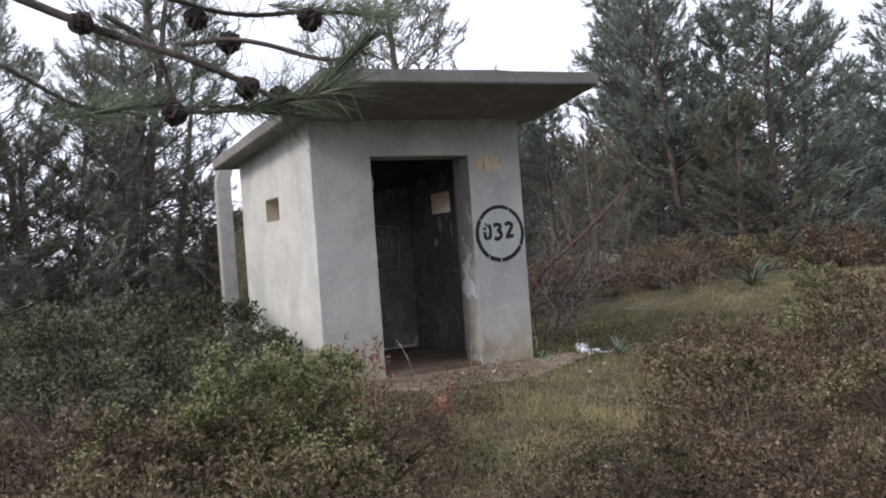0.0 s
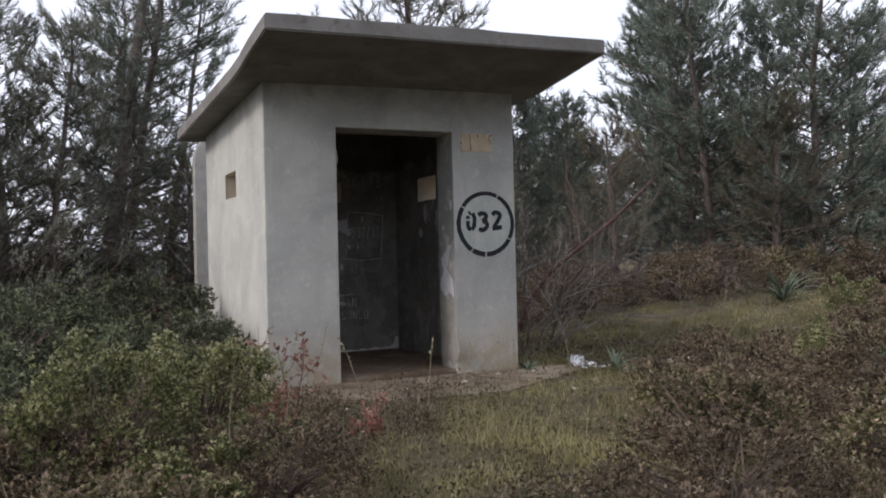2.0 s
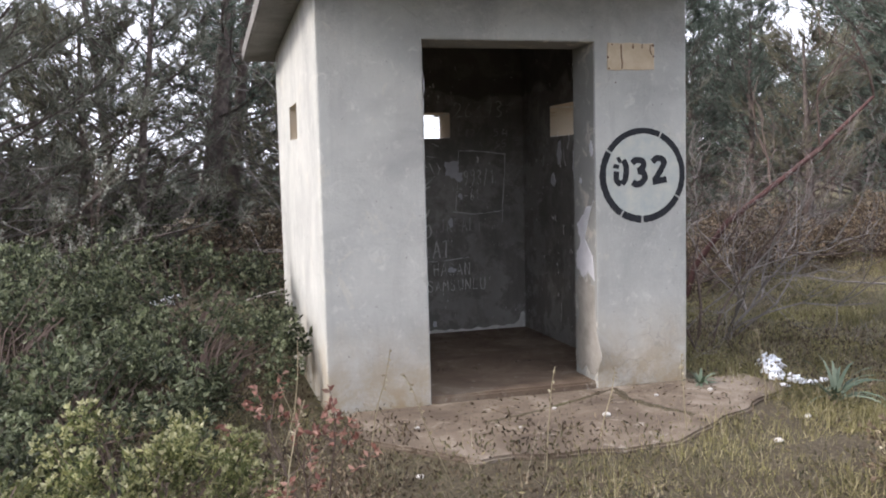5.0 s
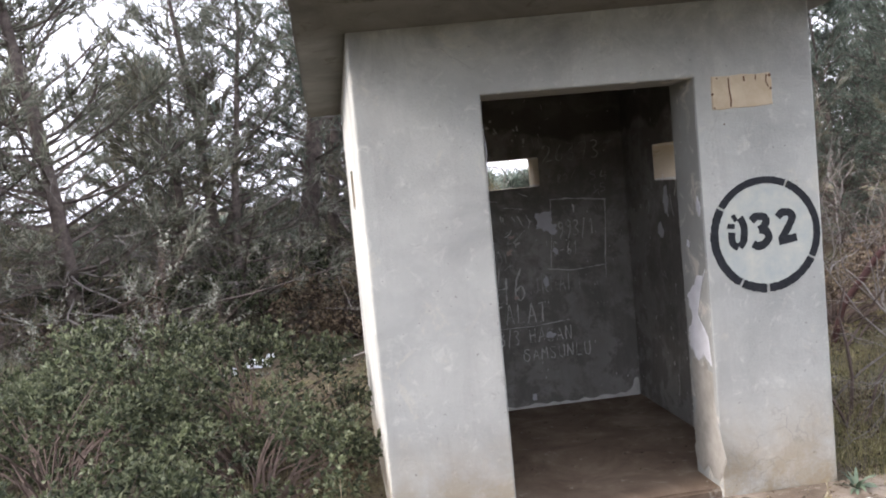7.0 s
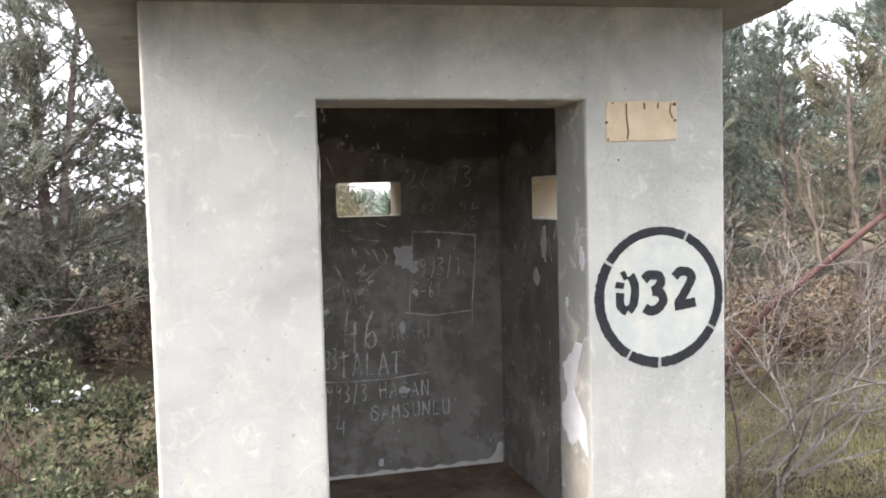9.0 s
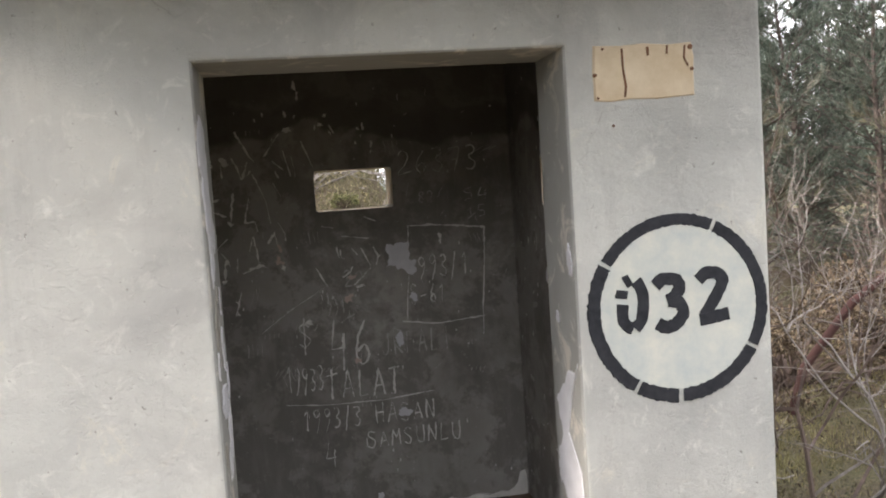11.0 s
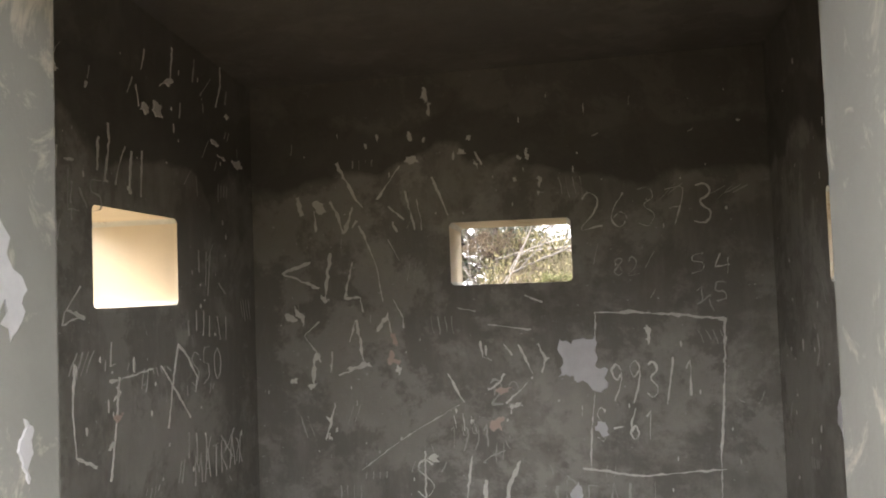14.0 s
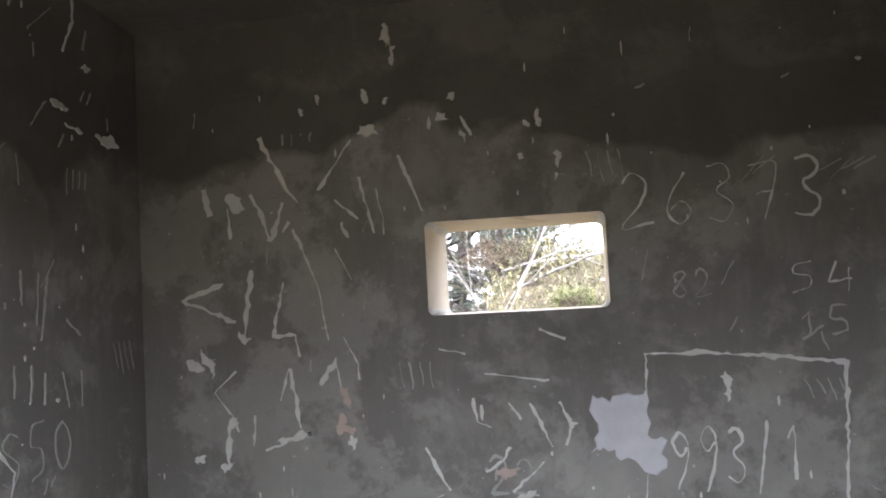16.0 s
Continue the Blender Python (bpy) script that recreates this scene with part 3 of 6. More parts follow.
GLYPHS = {
    "0": [[(0.5, 1), (0.1, 0.7), (0.1, 0.3), (0.5, 0), (0.9, 0.3), (0.9, 0.7), (0.5, 1)]],
    "1": [[(0.2, 0.75), (0.55, 1), (0.5, 0)]],
    "2": [[(0.05, 0.8), (0.4, 1), (0.8, 0.8), (0.6, 0.4), (0.0, 0.0), (1.0, 0.05)]],
    "3": [[(0.1, 0.95), (0.6, 1), (0.8, 0.78), (0.35, 0.55), (0.85, 0.3), (0.55, 0.0), (0.05, 0.08)]],
    "4": [[(0.3, 1), (0.0, 0.35), (0.85, 0.4)], [(0.75, 0.75), (0.65, -0.1)]],
    "5": [[(0.8, 1), (0.2, 0.95), (0.15, 0.6), (0.7, 0.5), (0.75, 0.15), (0.1, 0.0)]],
    "6": [[(0.7, 1), (0.25, 0.6), (0.1, 0.2), (0.45, 0.0), (0.85, 0.2), (0.6, 0.45), (0.2, 0.3)]],
    "7": [[(0.0, 0.95), (0.9, 1.0), (0.45, 0.0)], [(0.25, 0.5), (0.8, 0.52)]],
    "8": [[(0.5, 0.55), (0.15, 0.8), (0.5, 1), (0.85, 0.8), (0.15, 0.25), (0.5, 0), (0.85, 0.25), (0.5, 0.55)]],
    "9": [[(0.85, 0.75), (0.45, 0.55), (0.15, 0.8), (0.5, 1), (0.85, 0.8), (0.75, 0.35), (0.3, -0.15)]],
    "A": [[(0, 0), (0.5, 1), (0.95, 0.02)], [(0.2, 0.35), (0.8, 0.38)]],
    "D": [[(0.1, 0), (0.1, 1), (0.7, 0.8), (0.85, 0.4), (0.6, 0.05), (0.1, 0)]],
    "F": [[(0.1, 0), (0.12, 1), (0.85, 0.98)], [(0.12, 0.52), (0.65, 0.55)]],
    "H": [[(0.1, 0), (0.1, 1)], [(0.85, 0.02), (0.88, 1)], [(0.1, 0.5), (0.88, 0.52)]],
    "I": [[(0.5, 0), (0.5, 1)]],
    "L": [[(0.15, 1), (0.12, 0.02), (0.85, 0.05)]],
    "M": [[(0, 0), (0.1, 1), (0.5, 0.4), (0.88, 1), (1.0, 0)]],
    "N": [[(0.05, 0), (0.1, 1), (0.85, 0.05), (0.9, 1)]],
    "R": [[(0.1, 0), (0.1, 1), (0.75, 0.9), (0.7, 0.6), (0.12, 0.5), (0.9, 0)]],
    "S": [[(0.85, 0.9), (0.4, 1), (0.1, 0.75), (0.8, 0.35), (0.55, 0), (0.05, 0.1)]],
    "T": [[(0, 0.95), (1, 1)], [(0.5, 1), (0.47, 0)]],
    "U": [[(0.1, 1), (0.12, 0.2), (0.5, 0), (0.88, 0.2), (0.9, 1)]],
    "J": [[(0.75, 1), (0.7, 0.2), (0.35, 0), (0.05, 0.2)]],
    "X": [[(0, 1), (0.95, 0)], [(0.7, 1.0), (0.3, 0.02)]],
    "$": [[(0.85, 0.85), (0.4, 0.95), (0.1, 0.72), (0.85, 0.35), (0.5, 0.08), (0.0, 0.2)], [(0.5, 1.15), (0.42, -0.2)]],
    "/": [[(0.7, 1.1), (0.15, -0.2)]],
    "-": [[(0.1, 0.45), (0.9, 0.5)]],
    "<": [[(0.95, 1), (0.0, 0.55), (0.98, 0.0)]],
}


def scratched(name, plane, text, u, z, height, pitch, parent, mat=None, width=0.0055, slope=0.0, seed=1, mirror=1):
    """Writing scratched through the paint, stroke by stroke."""
    rng, bm = random.Random(seed), bmesh.new()
    for i, ch in enumerate(text):
        for n, stroke in enumerate(GLYPHS.get(ch, [])):
            h, w = height * rng.uniform(0.9, 1.08), pitch * 0.72
            pts = [(u + mirror * (i * pitch + a * w) + rng.uniform(-1, 1) * 0.002, z + i * pitch * slope + b * h + rng.uniform(-1, 1) * 0.003) for a, b in stroke]
            ribbon(bm, plane, smooth_line(pts, 4) if ch in "02356789SRUJ$" else pts, width, 0.002 + 0.0005 * n, 0.45, rng.random())
    return finish(name, bm, mat or SCRATCH, parent)


# black stencilled number in its ring
sign = thing("stencilled_number", (0.837, 0, 1.226), "black stencilled number 032 in a broken painted ring", "painted sign")


def sign_part(name, bm, mat, label=""):
    ob = finish(name, bm, mat, None, label)
    ob.parent = sign
    ob.matrix_parent_inverse = Matrix.Translation((-0.837, 0, -1.226))
    return ob


def build_sign():
    cx, cz = 0.837, 1.226
    bm = bmesh.new()
    flake(bm, "front", [(cx + 0.252 * math.cos(a), cz + 0.252 * math.sin(a)) for a in [k * math.pi / 30 for k in range(60)]], 0.0018)
    sign_part("disc", bm, PALE_DISC, "pale bluish limewashed disc")
    for n, (a0, a1, w) in enumerate([(-29.2, 62.6, 0.031), (65.4, 146, 0.030), (148.6, 236.8, 0.034), (239.6, 267, 0.036), (270.5, 328.4, 0.036)]):
        bm = bmesh.new()
        k = int((a1 - a0) / 1.6)
        ribbon(bm, "front", [(cx + 0.262 * math.cos(radians(a0 + (a1 - a0) * i / k)), cz + 0.262 * math.sin(radians(a0 + (a1 - a0) * i / k))) for i in range(k + 1)], w * 1.06, 0.0045, 0.13, n)
        sign_part("ring_segment", bm, STENCIL)
    digits = {
        "zero": ([[(0.692, 1.176), (0.668, 1.192), (0.661, 1.225), (0.664, 1.25)], [(0.706, 1.316), (0.722, 1.29), (0.727, 1.245), (0.718, 1.20), (0.698, 1.176)], [(0.672, 1.312), (0.690, 1.322)], [(0.660, 1.268), (0.664, 1.292)]], 0.034),
        "three": ([[(0.766, 1.296), (0.79, 1.314), (0.826, 1.312), (0.842, 1.288), (0.822, 1.258), (0.800, 1.250)], [(0.806, 1.250), (0.838, 1.240), (0.850, 1.212), (0.828, 1.180), (0.792, 1.172), (0.768, 1.186)]], 0.036),
        "two": ([[(0.900, 1.302), (0.925, 1.322), (0.962, 1.318), (0.976, 1.294), (0.955, 1.254), (0.915, 1.196)], [(0.900, 1.184), (0.950, 1.190), (0.992, 1.196)]], 0.036),
    }
    for name, (strokes, w) in digits.items():
        bm = bmesh.new()
        for n, s in enumerate(strokes):
            ribbon(bm, "front", smooth_line(s, 4), w, 0.0045 + 0.0008 * n, 0.1, hash_of(name))
        sign_part("digit", bm, STENCIL)


def hash_of(text):
    return sum(ord(c) * (i + 3) for i, c in enumerate(text))


build_sign()

# painted metal plate beside the door head
plate = thing("sign_plate", (0.762, 0, 1.92), "small peeling cream painted plate with lost lettering", "sign plate")


def plate_part(name, bm, mat, label=""):
    ob = finish(name, bm, mat, None, label)
    ob.parent = plate
    ob.matrix_parent_inverse = Matrix.Translation((-0.762, 0, -1.92))


bm = bmesh.new()
flake(bm, "front", [(0.609, 1.842), (0.66, 1.838), (0.72, 1.843), (0.80, 1.840), (0.917, 1.846), (0.916, 1.90), (0.919, 1.96), (0.912, 2.0), (0.84, 1.996), (0.76, 2.002), (0.70, 1.997), (0.612, 2.0), (0.608, 1.93)], 0.005)
plate_part("plate", bm, PLATE)
for u, z, s in ((0.614, 1.915, 0.006), (0.908, 1.922, 0.006), (0.905, 1.985, 0.008), (0.64, 1.988, 0.004), (0.62, 1.85, 0.004)):
    bm = bmesh.new()
    flake(bm, "front", [(u + s * math.cos(k), z + s * math.sin(k)) for k in [i * math.pi / 4 for i in range(8)]], 0.008)
    plate_part("rivet", bm, RUST, "rusty rivet")
for pts, w in (([(0.697, 1.988), (0.700, 1.93), (0.706, 1.88), (0.700, 1.85)], 0.006), ([(0.775, 1.99), (0.776, 1.965)], 0.006), ([(0.835, 1.992), (0.833, 1.968)], 0.005), ([(0.89, 1.99), (0.885, 1.955), (0.897, 1.93)], 0.006)):
    bm = bmesh.new()
    ribbon(bm, "front", pts, w, 0.0068, 0.5, w * 1000 + pts[0][0])
    plate_part("dark_streak", bm, RUST, "dark rusty crack in the paint")
bm = bmesh.new()
bmesh.ops.create_uvsphere(bm, u_segments=8, v_segments=6, radius=0.0045, matrix=Matrix.Translation((0.663, -0.003, 1.77)))
tagged(part("nail", bm, RUST), "rusty nail head in the plaster wall", "nail")

# scratches on the blackened walls
for n, (name, text, u, z, h, p, mat, w) in enumerate([
    ("scratched_number", "26373", 0.25, 1.70, 0.115, 0.085, SCRATCH, 0.005), ("scratched_number", "993/1", 0.315, 1.175, 0.105, 0.055, SCRATCH, 0.006),
    ("scratched_number", "S-61", 0.27, 1.045, 0.09, 0.048, SCRATCH, 0.006), ("scratched_sign", "$", -0.30, 0.865, 0.13, 0.085, SCRATCH, 0.006),
    ("scratched_number", "46", -0.145, 0.765, 0.22, 0.115, SCRATCH, 0.011), ("scratched_word", "JRFALI", 0.105, 0.80, 0.12, 0.062, FAINT, 0.007),
    ("scratched_number", "19933", -0.375, 0.655, 0.12, 0.038, SCRATCH, 0.005), ("scratched_word", "TALAT", -0.182, 0.60, 0.14, 0.078, SCRATCH, 0.009),
    ("scratched_number", "1993/3", -0.31, 0.455, 0.10, 0.05, SCRATCH, 0.006), ("scratched_word", "HASAN", 0.05, 0.455, 0.10, 0.064, SCRATCH, 0.007),
    ("scratched_word", "SAMSUNLU", 0.0, 0.335, 0.085, 0.062, SCRATCH, 0.006), ("scratched_number", "4", -0.21, 0.26, 0.12, 0.08, SCRATCH, 0.006),
    ("scratched_number", "22", -0.055, 1.16, 0.075, 0.055, FAINT, 0.006), ("scratched_number", "1991", -0.19, 1.03, 0.07, 0.035, FAINT, 0.005),
    ("scratched_number", "54", 0.57, 1.55, 0.06, 0.075, SCRATCH, 0.004), ("scratched_number", "82", 0.34, 1.55, 0.055, 0.045, FAINT, 0.004), ("scratched_number", "15", 0.58, 1.46, 0.055, 0.06, FAINT, 0.004),
]):
    scratched(name, "back", text, u, z, h, p, BACK, mat, w, seed=50 + n)
bm = bmesh.new()
ribbon(bm, "back", [(0.275, 1.438), (0.4, 1.436), (0.55, 1.422), (0.672, 1.405)], 0.008, 0.0025, 0.6, 3)
ribbon(bm, "back", [(0.278, 1.435), (0.268, 1.2), (0.25, 1.05), (0.246, 0.952)], 0.006, 0.0025, 0.5, 4)
ribbon(bm, "back", [(0.668, 1.41), (0.655, 1.2), (0.637, 1.0), (0.632, 0.86)], 0.006, 0.0025, 0.6, 5)
ribbon(bm, "back", [(0.22, 0.96), (0.4, 0.935), (0.65, 0.955)], 0.006, 0.0025, 0.5, 6)
finish("scratched_frame", bm, SCRATCH, BACK)
bm = bmesh.new()
ribbon(bm, "back", [(-0.384, 0.592), (-0.2, 0.575), (0.1, 0.572), (0.354, 0.595)], 0.006, 0.0025, 0.5, 7)
finish("scratched_underline", bm, SCRATCH, BACK)
BROAD_CUTS = [
    [(-0.534, 1.949), (-0.492, 1.874), (-0.47, 1.827), (-0.446, 1.8)],
    [(-0.323, 1.931), (-0.36, 1.879), (-0.401, 1.826)],
    [(-0.668, 1.844), (-0.653, 1.784)],
    [(-0.556, 1.826), (-0.533, 1.782), (-0.515, 1.719)],
    [(-0.515, 1.719), (-0.495, 1.762), (-0.482, 1.803)],
    [(-0.462, 1.743), (-0.433, 1.674), (-0.408, 1.605), (-0.391, 1.496)],
    [(-0.562, 1.659), (-0.572, 1.592), (-0.582, 1.495)],
    [(-0.628, 1.633), (-0.724, 1.598), (-0.601, 1.545)],
    [(-0.487, 1.628), (-0.516, 1.511), (-0.466, 1.511), (-0.459, 1.464)],
    [(-0.604, 1.438), (-0.656, 1.393), (-0.616, 1.34), (-0.601, 1.305)],
    [(-0.626, 1.319), (-0.628, 1.235)],
    [(-0.483, 1.439), (-0.505, 1.37)],
    [(-0.48, 1.439), (-0.468, 1.368), (-0.463, 1.309)],
    [(-0.414, 1.401), (-0.377, 1.454), (-0.368, 1.392)],
]
THIN_CUTS = [
    [(-0.31, 1.847), (-0.294, 1.787), (-0.279, 1.723)],
    [(-0.272, 1.819), (-0.258, 1.751), (-0.257, 1.718)],
    [(-0.22, 1.888), (-0.199, 1.837), (-0.171, 1.764)],
    [(-0.364, 1.801), (-0.313, 1.756)],
    [(-0.353, 1.751), (-0.338, 1.716)],
    [(-0.233, 2.18), (-0.225, 2.129), (-0.218, 2.087)],
    [(-0.078, 1.962), (-0.058, 1.918)],
    [(-0.485, 1.736), (-0.469, 1.76)],
    [(-0.357, 1.502), (-0.327, 1.442), (-0.326, 1.409)],
    [(-0.368, 1.694), (-0.334, 1.625)],
    [(-0.19, 1.261), (-0.164, 1.211), (-0.141, 1.169)],
    [(-0.476, 0.962), (-0.32, 1.071), (-0.156, 1.162)],
    [(-0.009, 1.349), (0.018, 1.315)],
    [(0.036, 1.346), (0.057, 1.304), (0.078, 1.255)],
    [(0.097, 1.347), (0.121, 1.298), (0.106, 1.257)],
    [(-0.084, 1.361), (-0.077, 1.312), (-0.048, 1.299)],
    [(-0.063, 1.206), (-0.026, 1.228), (-0.011, 1.257)],
    [(-0.009, 1.163), (0.059, 1.224)],
    [(-0.056, 1.412), (0.079, 1.392)],
    [(-0.151, 1.468), (-0.094, 1.455)],
    [(-0.564, 1.34), (-0.569, 1.274)],
    [(-0.543, 1.264), (-0.474, 1.285)],
    [(-0.558, 1.173), (-0.592, 1.058)],
    [(-0.175, 1.13), (-0.169, 1.089)],
    [(-0.146, 1.134), (-0.14, 1.08)],
    [(-0.121, 1.127), (-0.105, 1.078)],
    [(0.063, 1.498), (0.118, 1.478)],
    [(-0.61, 1.797), (-0.606, 1.729)],
]
SIDE_CUTS = [
    [(1.019, 1.932), (1.025, 1.89), (1.002, 1.797)],
    [(1.098, 1.89), (1.066, 1.839), (1.051, 1.795)],
    [(1.128, 1.883), (1.114, 1.787)],
    [(1.182, 1.892), (1.171, 1.777)],
    [(0.978, 1.893), (0.97, 1.817)],
    [(0.816, 1.849), (0.805, 1.764)],
    [(1.359, 1.408), (1.414, 1.374), (1.474, 1.312), (1.462, 1.271)],
    [(1.358, 1.406), (1.319, 1.292), (1.295, 1.199)],
    [(1.263, 1.36), (1.342, 1.289), (1.427, 1.208)],
    [(0.897, 1.56), (0.835, 1.506), (0.827, 1.48), (0.884, 1.494)],
    [(0.844, 1.511), (0.911, 1.492)],
    [(1.02, 1.435), (1.013, 1.38), (1.034, 1.384)],
    [(1.039, 1.332), (1.058, 1.318), (1.025, 1.301)],
    [(0.869, 1.398), (0.859, 1.298), (0.871, 1.204), (0.95, 1.172)],
    [(1.052, 1.353), (1.035, 1.243), (1.008, 1.127)],
    [(1.009, 1.346), (1.215, 1.356)],
    [(1.689, 2.228), (1.686, 2.165), (1.65, 2.095)],
    [(1.361, 2.196), (1.347, 2.112), (1.283, 2.076)],
    [(1.205, 2.151), (1.186, 2.096)],
    [(1.157, 2.052), (1.17, 2.0)],
]
SIDE_HAIRLINES = [
    [(1.5, 1.661), (1.504, 1.599)],
    [(1.554, 1.658), (1.546, 1.563)],
    [(1.581, 1.651), (1.559, 1.534)],
    [(1.64, 1.57), (1.688, 1.539)],
    [(1.427, 1.468), (1.428, 1.427)],
    [(1.479, 1.494), (1.477, 1.438)],
    [(1.528, 1.492), (1.525, 1.427)],
    [(1.567, 1.475), (1.565, 1.417)],
    [(1.624, 1.472), (1.643, 1.404)],
    [(1.688, 1.469), (1.685, 1.4)],
    [(1.502, 2.201), (1.486, 2.132)],
    [(1.615, 2.171), (1.537, 2.108)],
    [(1.405, 2.057), (1.4, 2.015)],
    [(1.735, 2.161), (1.721, 2.118)],
    [(0.868, 1.781), (0.863, 1.734)],
    [(0.896, 1.769), (0.927, 1.73)],
    [(0.865, 1.724), (0.866, 1.699)],
    [(1.415, 1.169), (1.411, 1.102)],
    [(1.461, 1.16), (1.466, 1.083)],
    [(1.526, 1.148), (1.525, 1.076)],
    [(1.632, 1.127), (1.717, 1.048)],
    [(1.731, 1.131), (1.662, 1.076)],
]
for plane, parent, cuts, width, mat in (("back", BACK, BROAD_CUTS, 0.0085, SCRATCH), ("back", BACK, THIN_CUTS, 0.005, SCRATCH), ("left", LEFT, SIDE_CUTS, 0.0055, SCRATCH), ("left", LEFT, SIDE_HAIRLINES, 0.004, FAINT)):
    for n, s in enumerate(cuts):
        bm = bmesh.new()
        ribbon(bm, plane, s, width, 0.0022, 0.8, 20 + n)
        finish("scratch", bm, mat, parent)
for n, (text, u, z, h, p) in enumerate([("S50", 1.44, 1.29, 0.095, 0.075), ("MATRAX", 1.45, 1.02, 0.085, 0.06), ("M", 1.5, 0.9, 0.07, 0.09), ("L5", 0.845, 1.72, 0.08, 0.09)]):
    scratched("scratched_writing", "left", text, u, z, h, p, LEFT, FAINT, 0.0035, seed=90 + n)
for n in range(16):
    rng = random.Random(200 + n)
    u, z, k = rng.uniform(0.4, 1.85), rng.uniform(0.25, 2.0), rng.uniform(0.04, 0.14)
    bm = bmesh.new()
    ribbon(bm, "right", [(u, z), (u + rng.uniform(-0.02, 0.02), z - k * 0.5), (u + rng.uniform(-0.05, 0.05), z - k)], 0.006, 0.0022, 0.6, n)
    finish("scratch", bm, SCRATCH if n % 2 else FAINT, RIGHT)


def blot(u, z, w, h, seed, points=14):
    rng = random.Random(seed)
    return [(u + w * math.cos(a) * rng.uniform(0.45, 1.0), z + h * math.sin(a) * rng.uniform(0.45, 1.0)) for a in [2 * math.pi * k / points for k in range(points)]]


def shard(u, z, w, h, seed):
    """The jagged outline of a small break in the paint."""
    rng = random.Random(seed)
    lean = rng.uniform(-0.5, 0.5)
    out = []
    for k in range(9):
        a, r = 2 * math.pi * k / 9, rng.uniform(0.25, 1.2)
        out.append((u + w * (math.cos(a) * r + lean * math.sin(a) * r), z + h * math.sin(a) * r))
    return out


CHIPS_HIGH = [(-0.283, 1.947, 0.025, 0.014, 0), (-0.235, 2.155, 0.012, 0.027, 0), (-0.22, 2.112, 0.009, 0.029, 0), (-0.592, 1.809, 0.024, 0.019, 0), (-0.672, 1.464, 0.02, 0.038, 0), (-0.699, 1.449, 0.02, 0.019, 0), (-0.617, 1.326, 0.024, 0.025, 0), (-0.692, 1.247, 0.017, 0.014, 0), (-0.636, 1.23, 0.02, 0.013, 0), (-0.465, 1.288, 0.043, 0.013, 0), (-0.582, 1.505, 0.014, 0.02, 0), (-0.36, 1.378, 0.015, 0.025, 1), (-0.37, 1.308, 0.031, 0.028, 1), (-0.347, 1.278, 0.012, 0.019, 0), (0.084, 1.945, 0.01, 0.024, 0), (0.126, 1.86, 0.014, 0.021, 0), (0.046, 1.866, 0.01, 0.009, 0)]
CHIPS_LOW = [(-0.119, 1.965, 0.015, 0.01, 0), (-0.096, 2.007, 0.01, 0.01, 0), (-0.24, 2.011, 0.009, 0.01, 0), (-0.286, 2.024, 0.009, 0.015, 0), (-0.077, 1.925, 0.008, 0.019, 0), (0.062, 1.933, 0.008, 0.009, 0), (0.118, 1.821, 0.008, 0.013, 0), (-0.038, 1.096, 0.026, 0.034, 1), (-0.023, 1.204, 0.035, 0.015, 1), (0.027, 1.156, 0.024, 0.013, 0), (0.121, 1.301, 0.011, 0.023, 0), (-0.582, 1.124, 0.008, 0.01, 0), (-0.58, 1.065, 0.009, 0.013, 0), (-0.119, 1.111, 0.009, 0.01, 0), (-0.252, 0.994, 0.029, 0.014, 0), (0.436, 1.374, 0.016, 0.035, 0), (-0.432, 2.0, 0.009, 0.011, 0)]
SIDE_CHIPS = [(1.267, 2.012, 0.028, 0.024, 0), (1.198, 2.0, 0.023, 0.015, 0), (1.334, 2.098, 0.033, 0.012, 0), (1.808, 1.943, 0.049, 0.01, 0), (1.678, 1.948, 0.039, 0.008, 0), (1.632, 1.982, 0.028, 0.011, 0), (0.929, 2.002, 0.009, 0.011, 0), (0.859, 1.825, 0.019, 0.005, 0), (1.037, 1.263, 0.024, 0.011, 1), (1.013, 1.203, 0.013, 0.009, 0), (0.813, 2.008, 0.011, 0.018, 0), (1.114, 1.788, 0.013, 0.009, 0), (1.004, 1.799, 0.011, 0.008, 0), (1.73, 2.081, 0.02, 0.01, 0)]
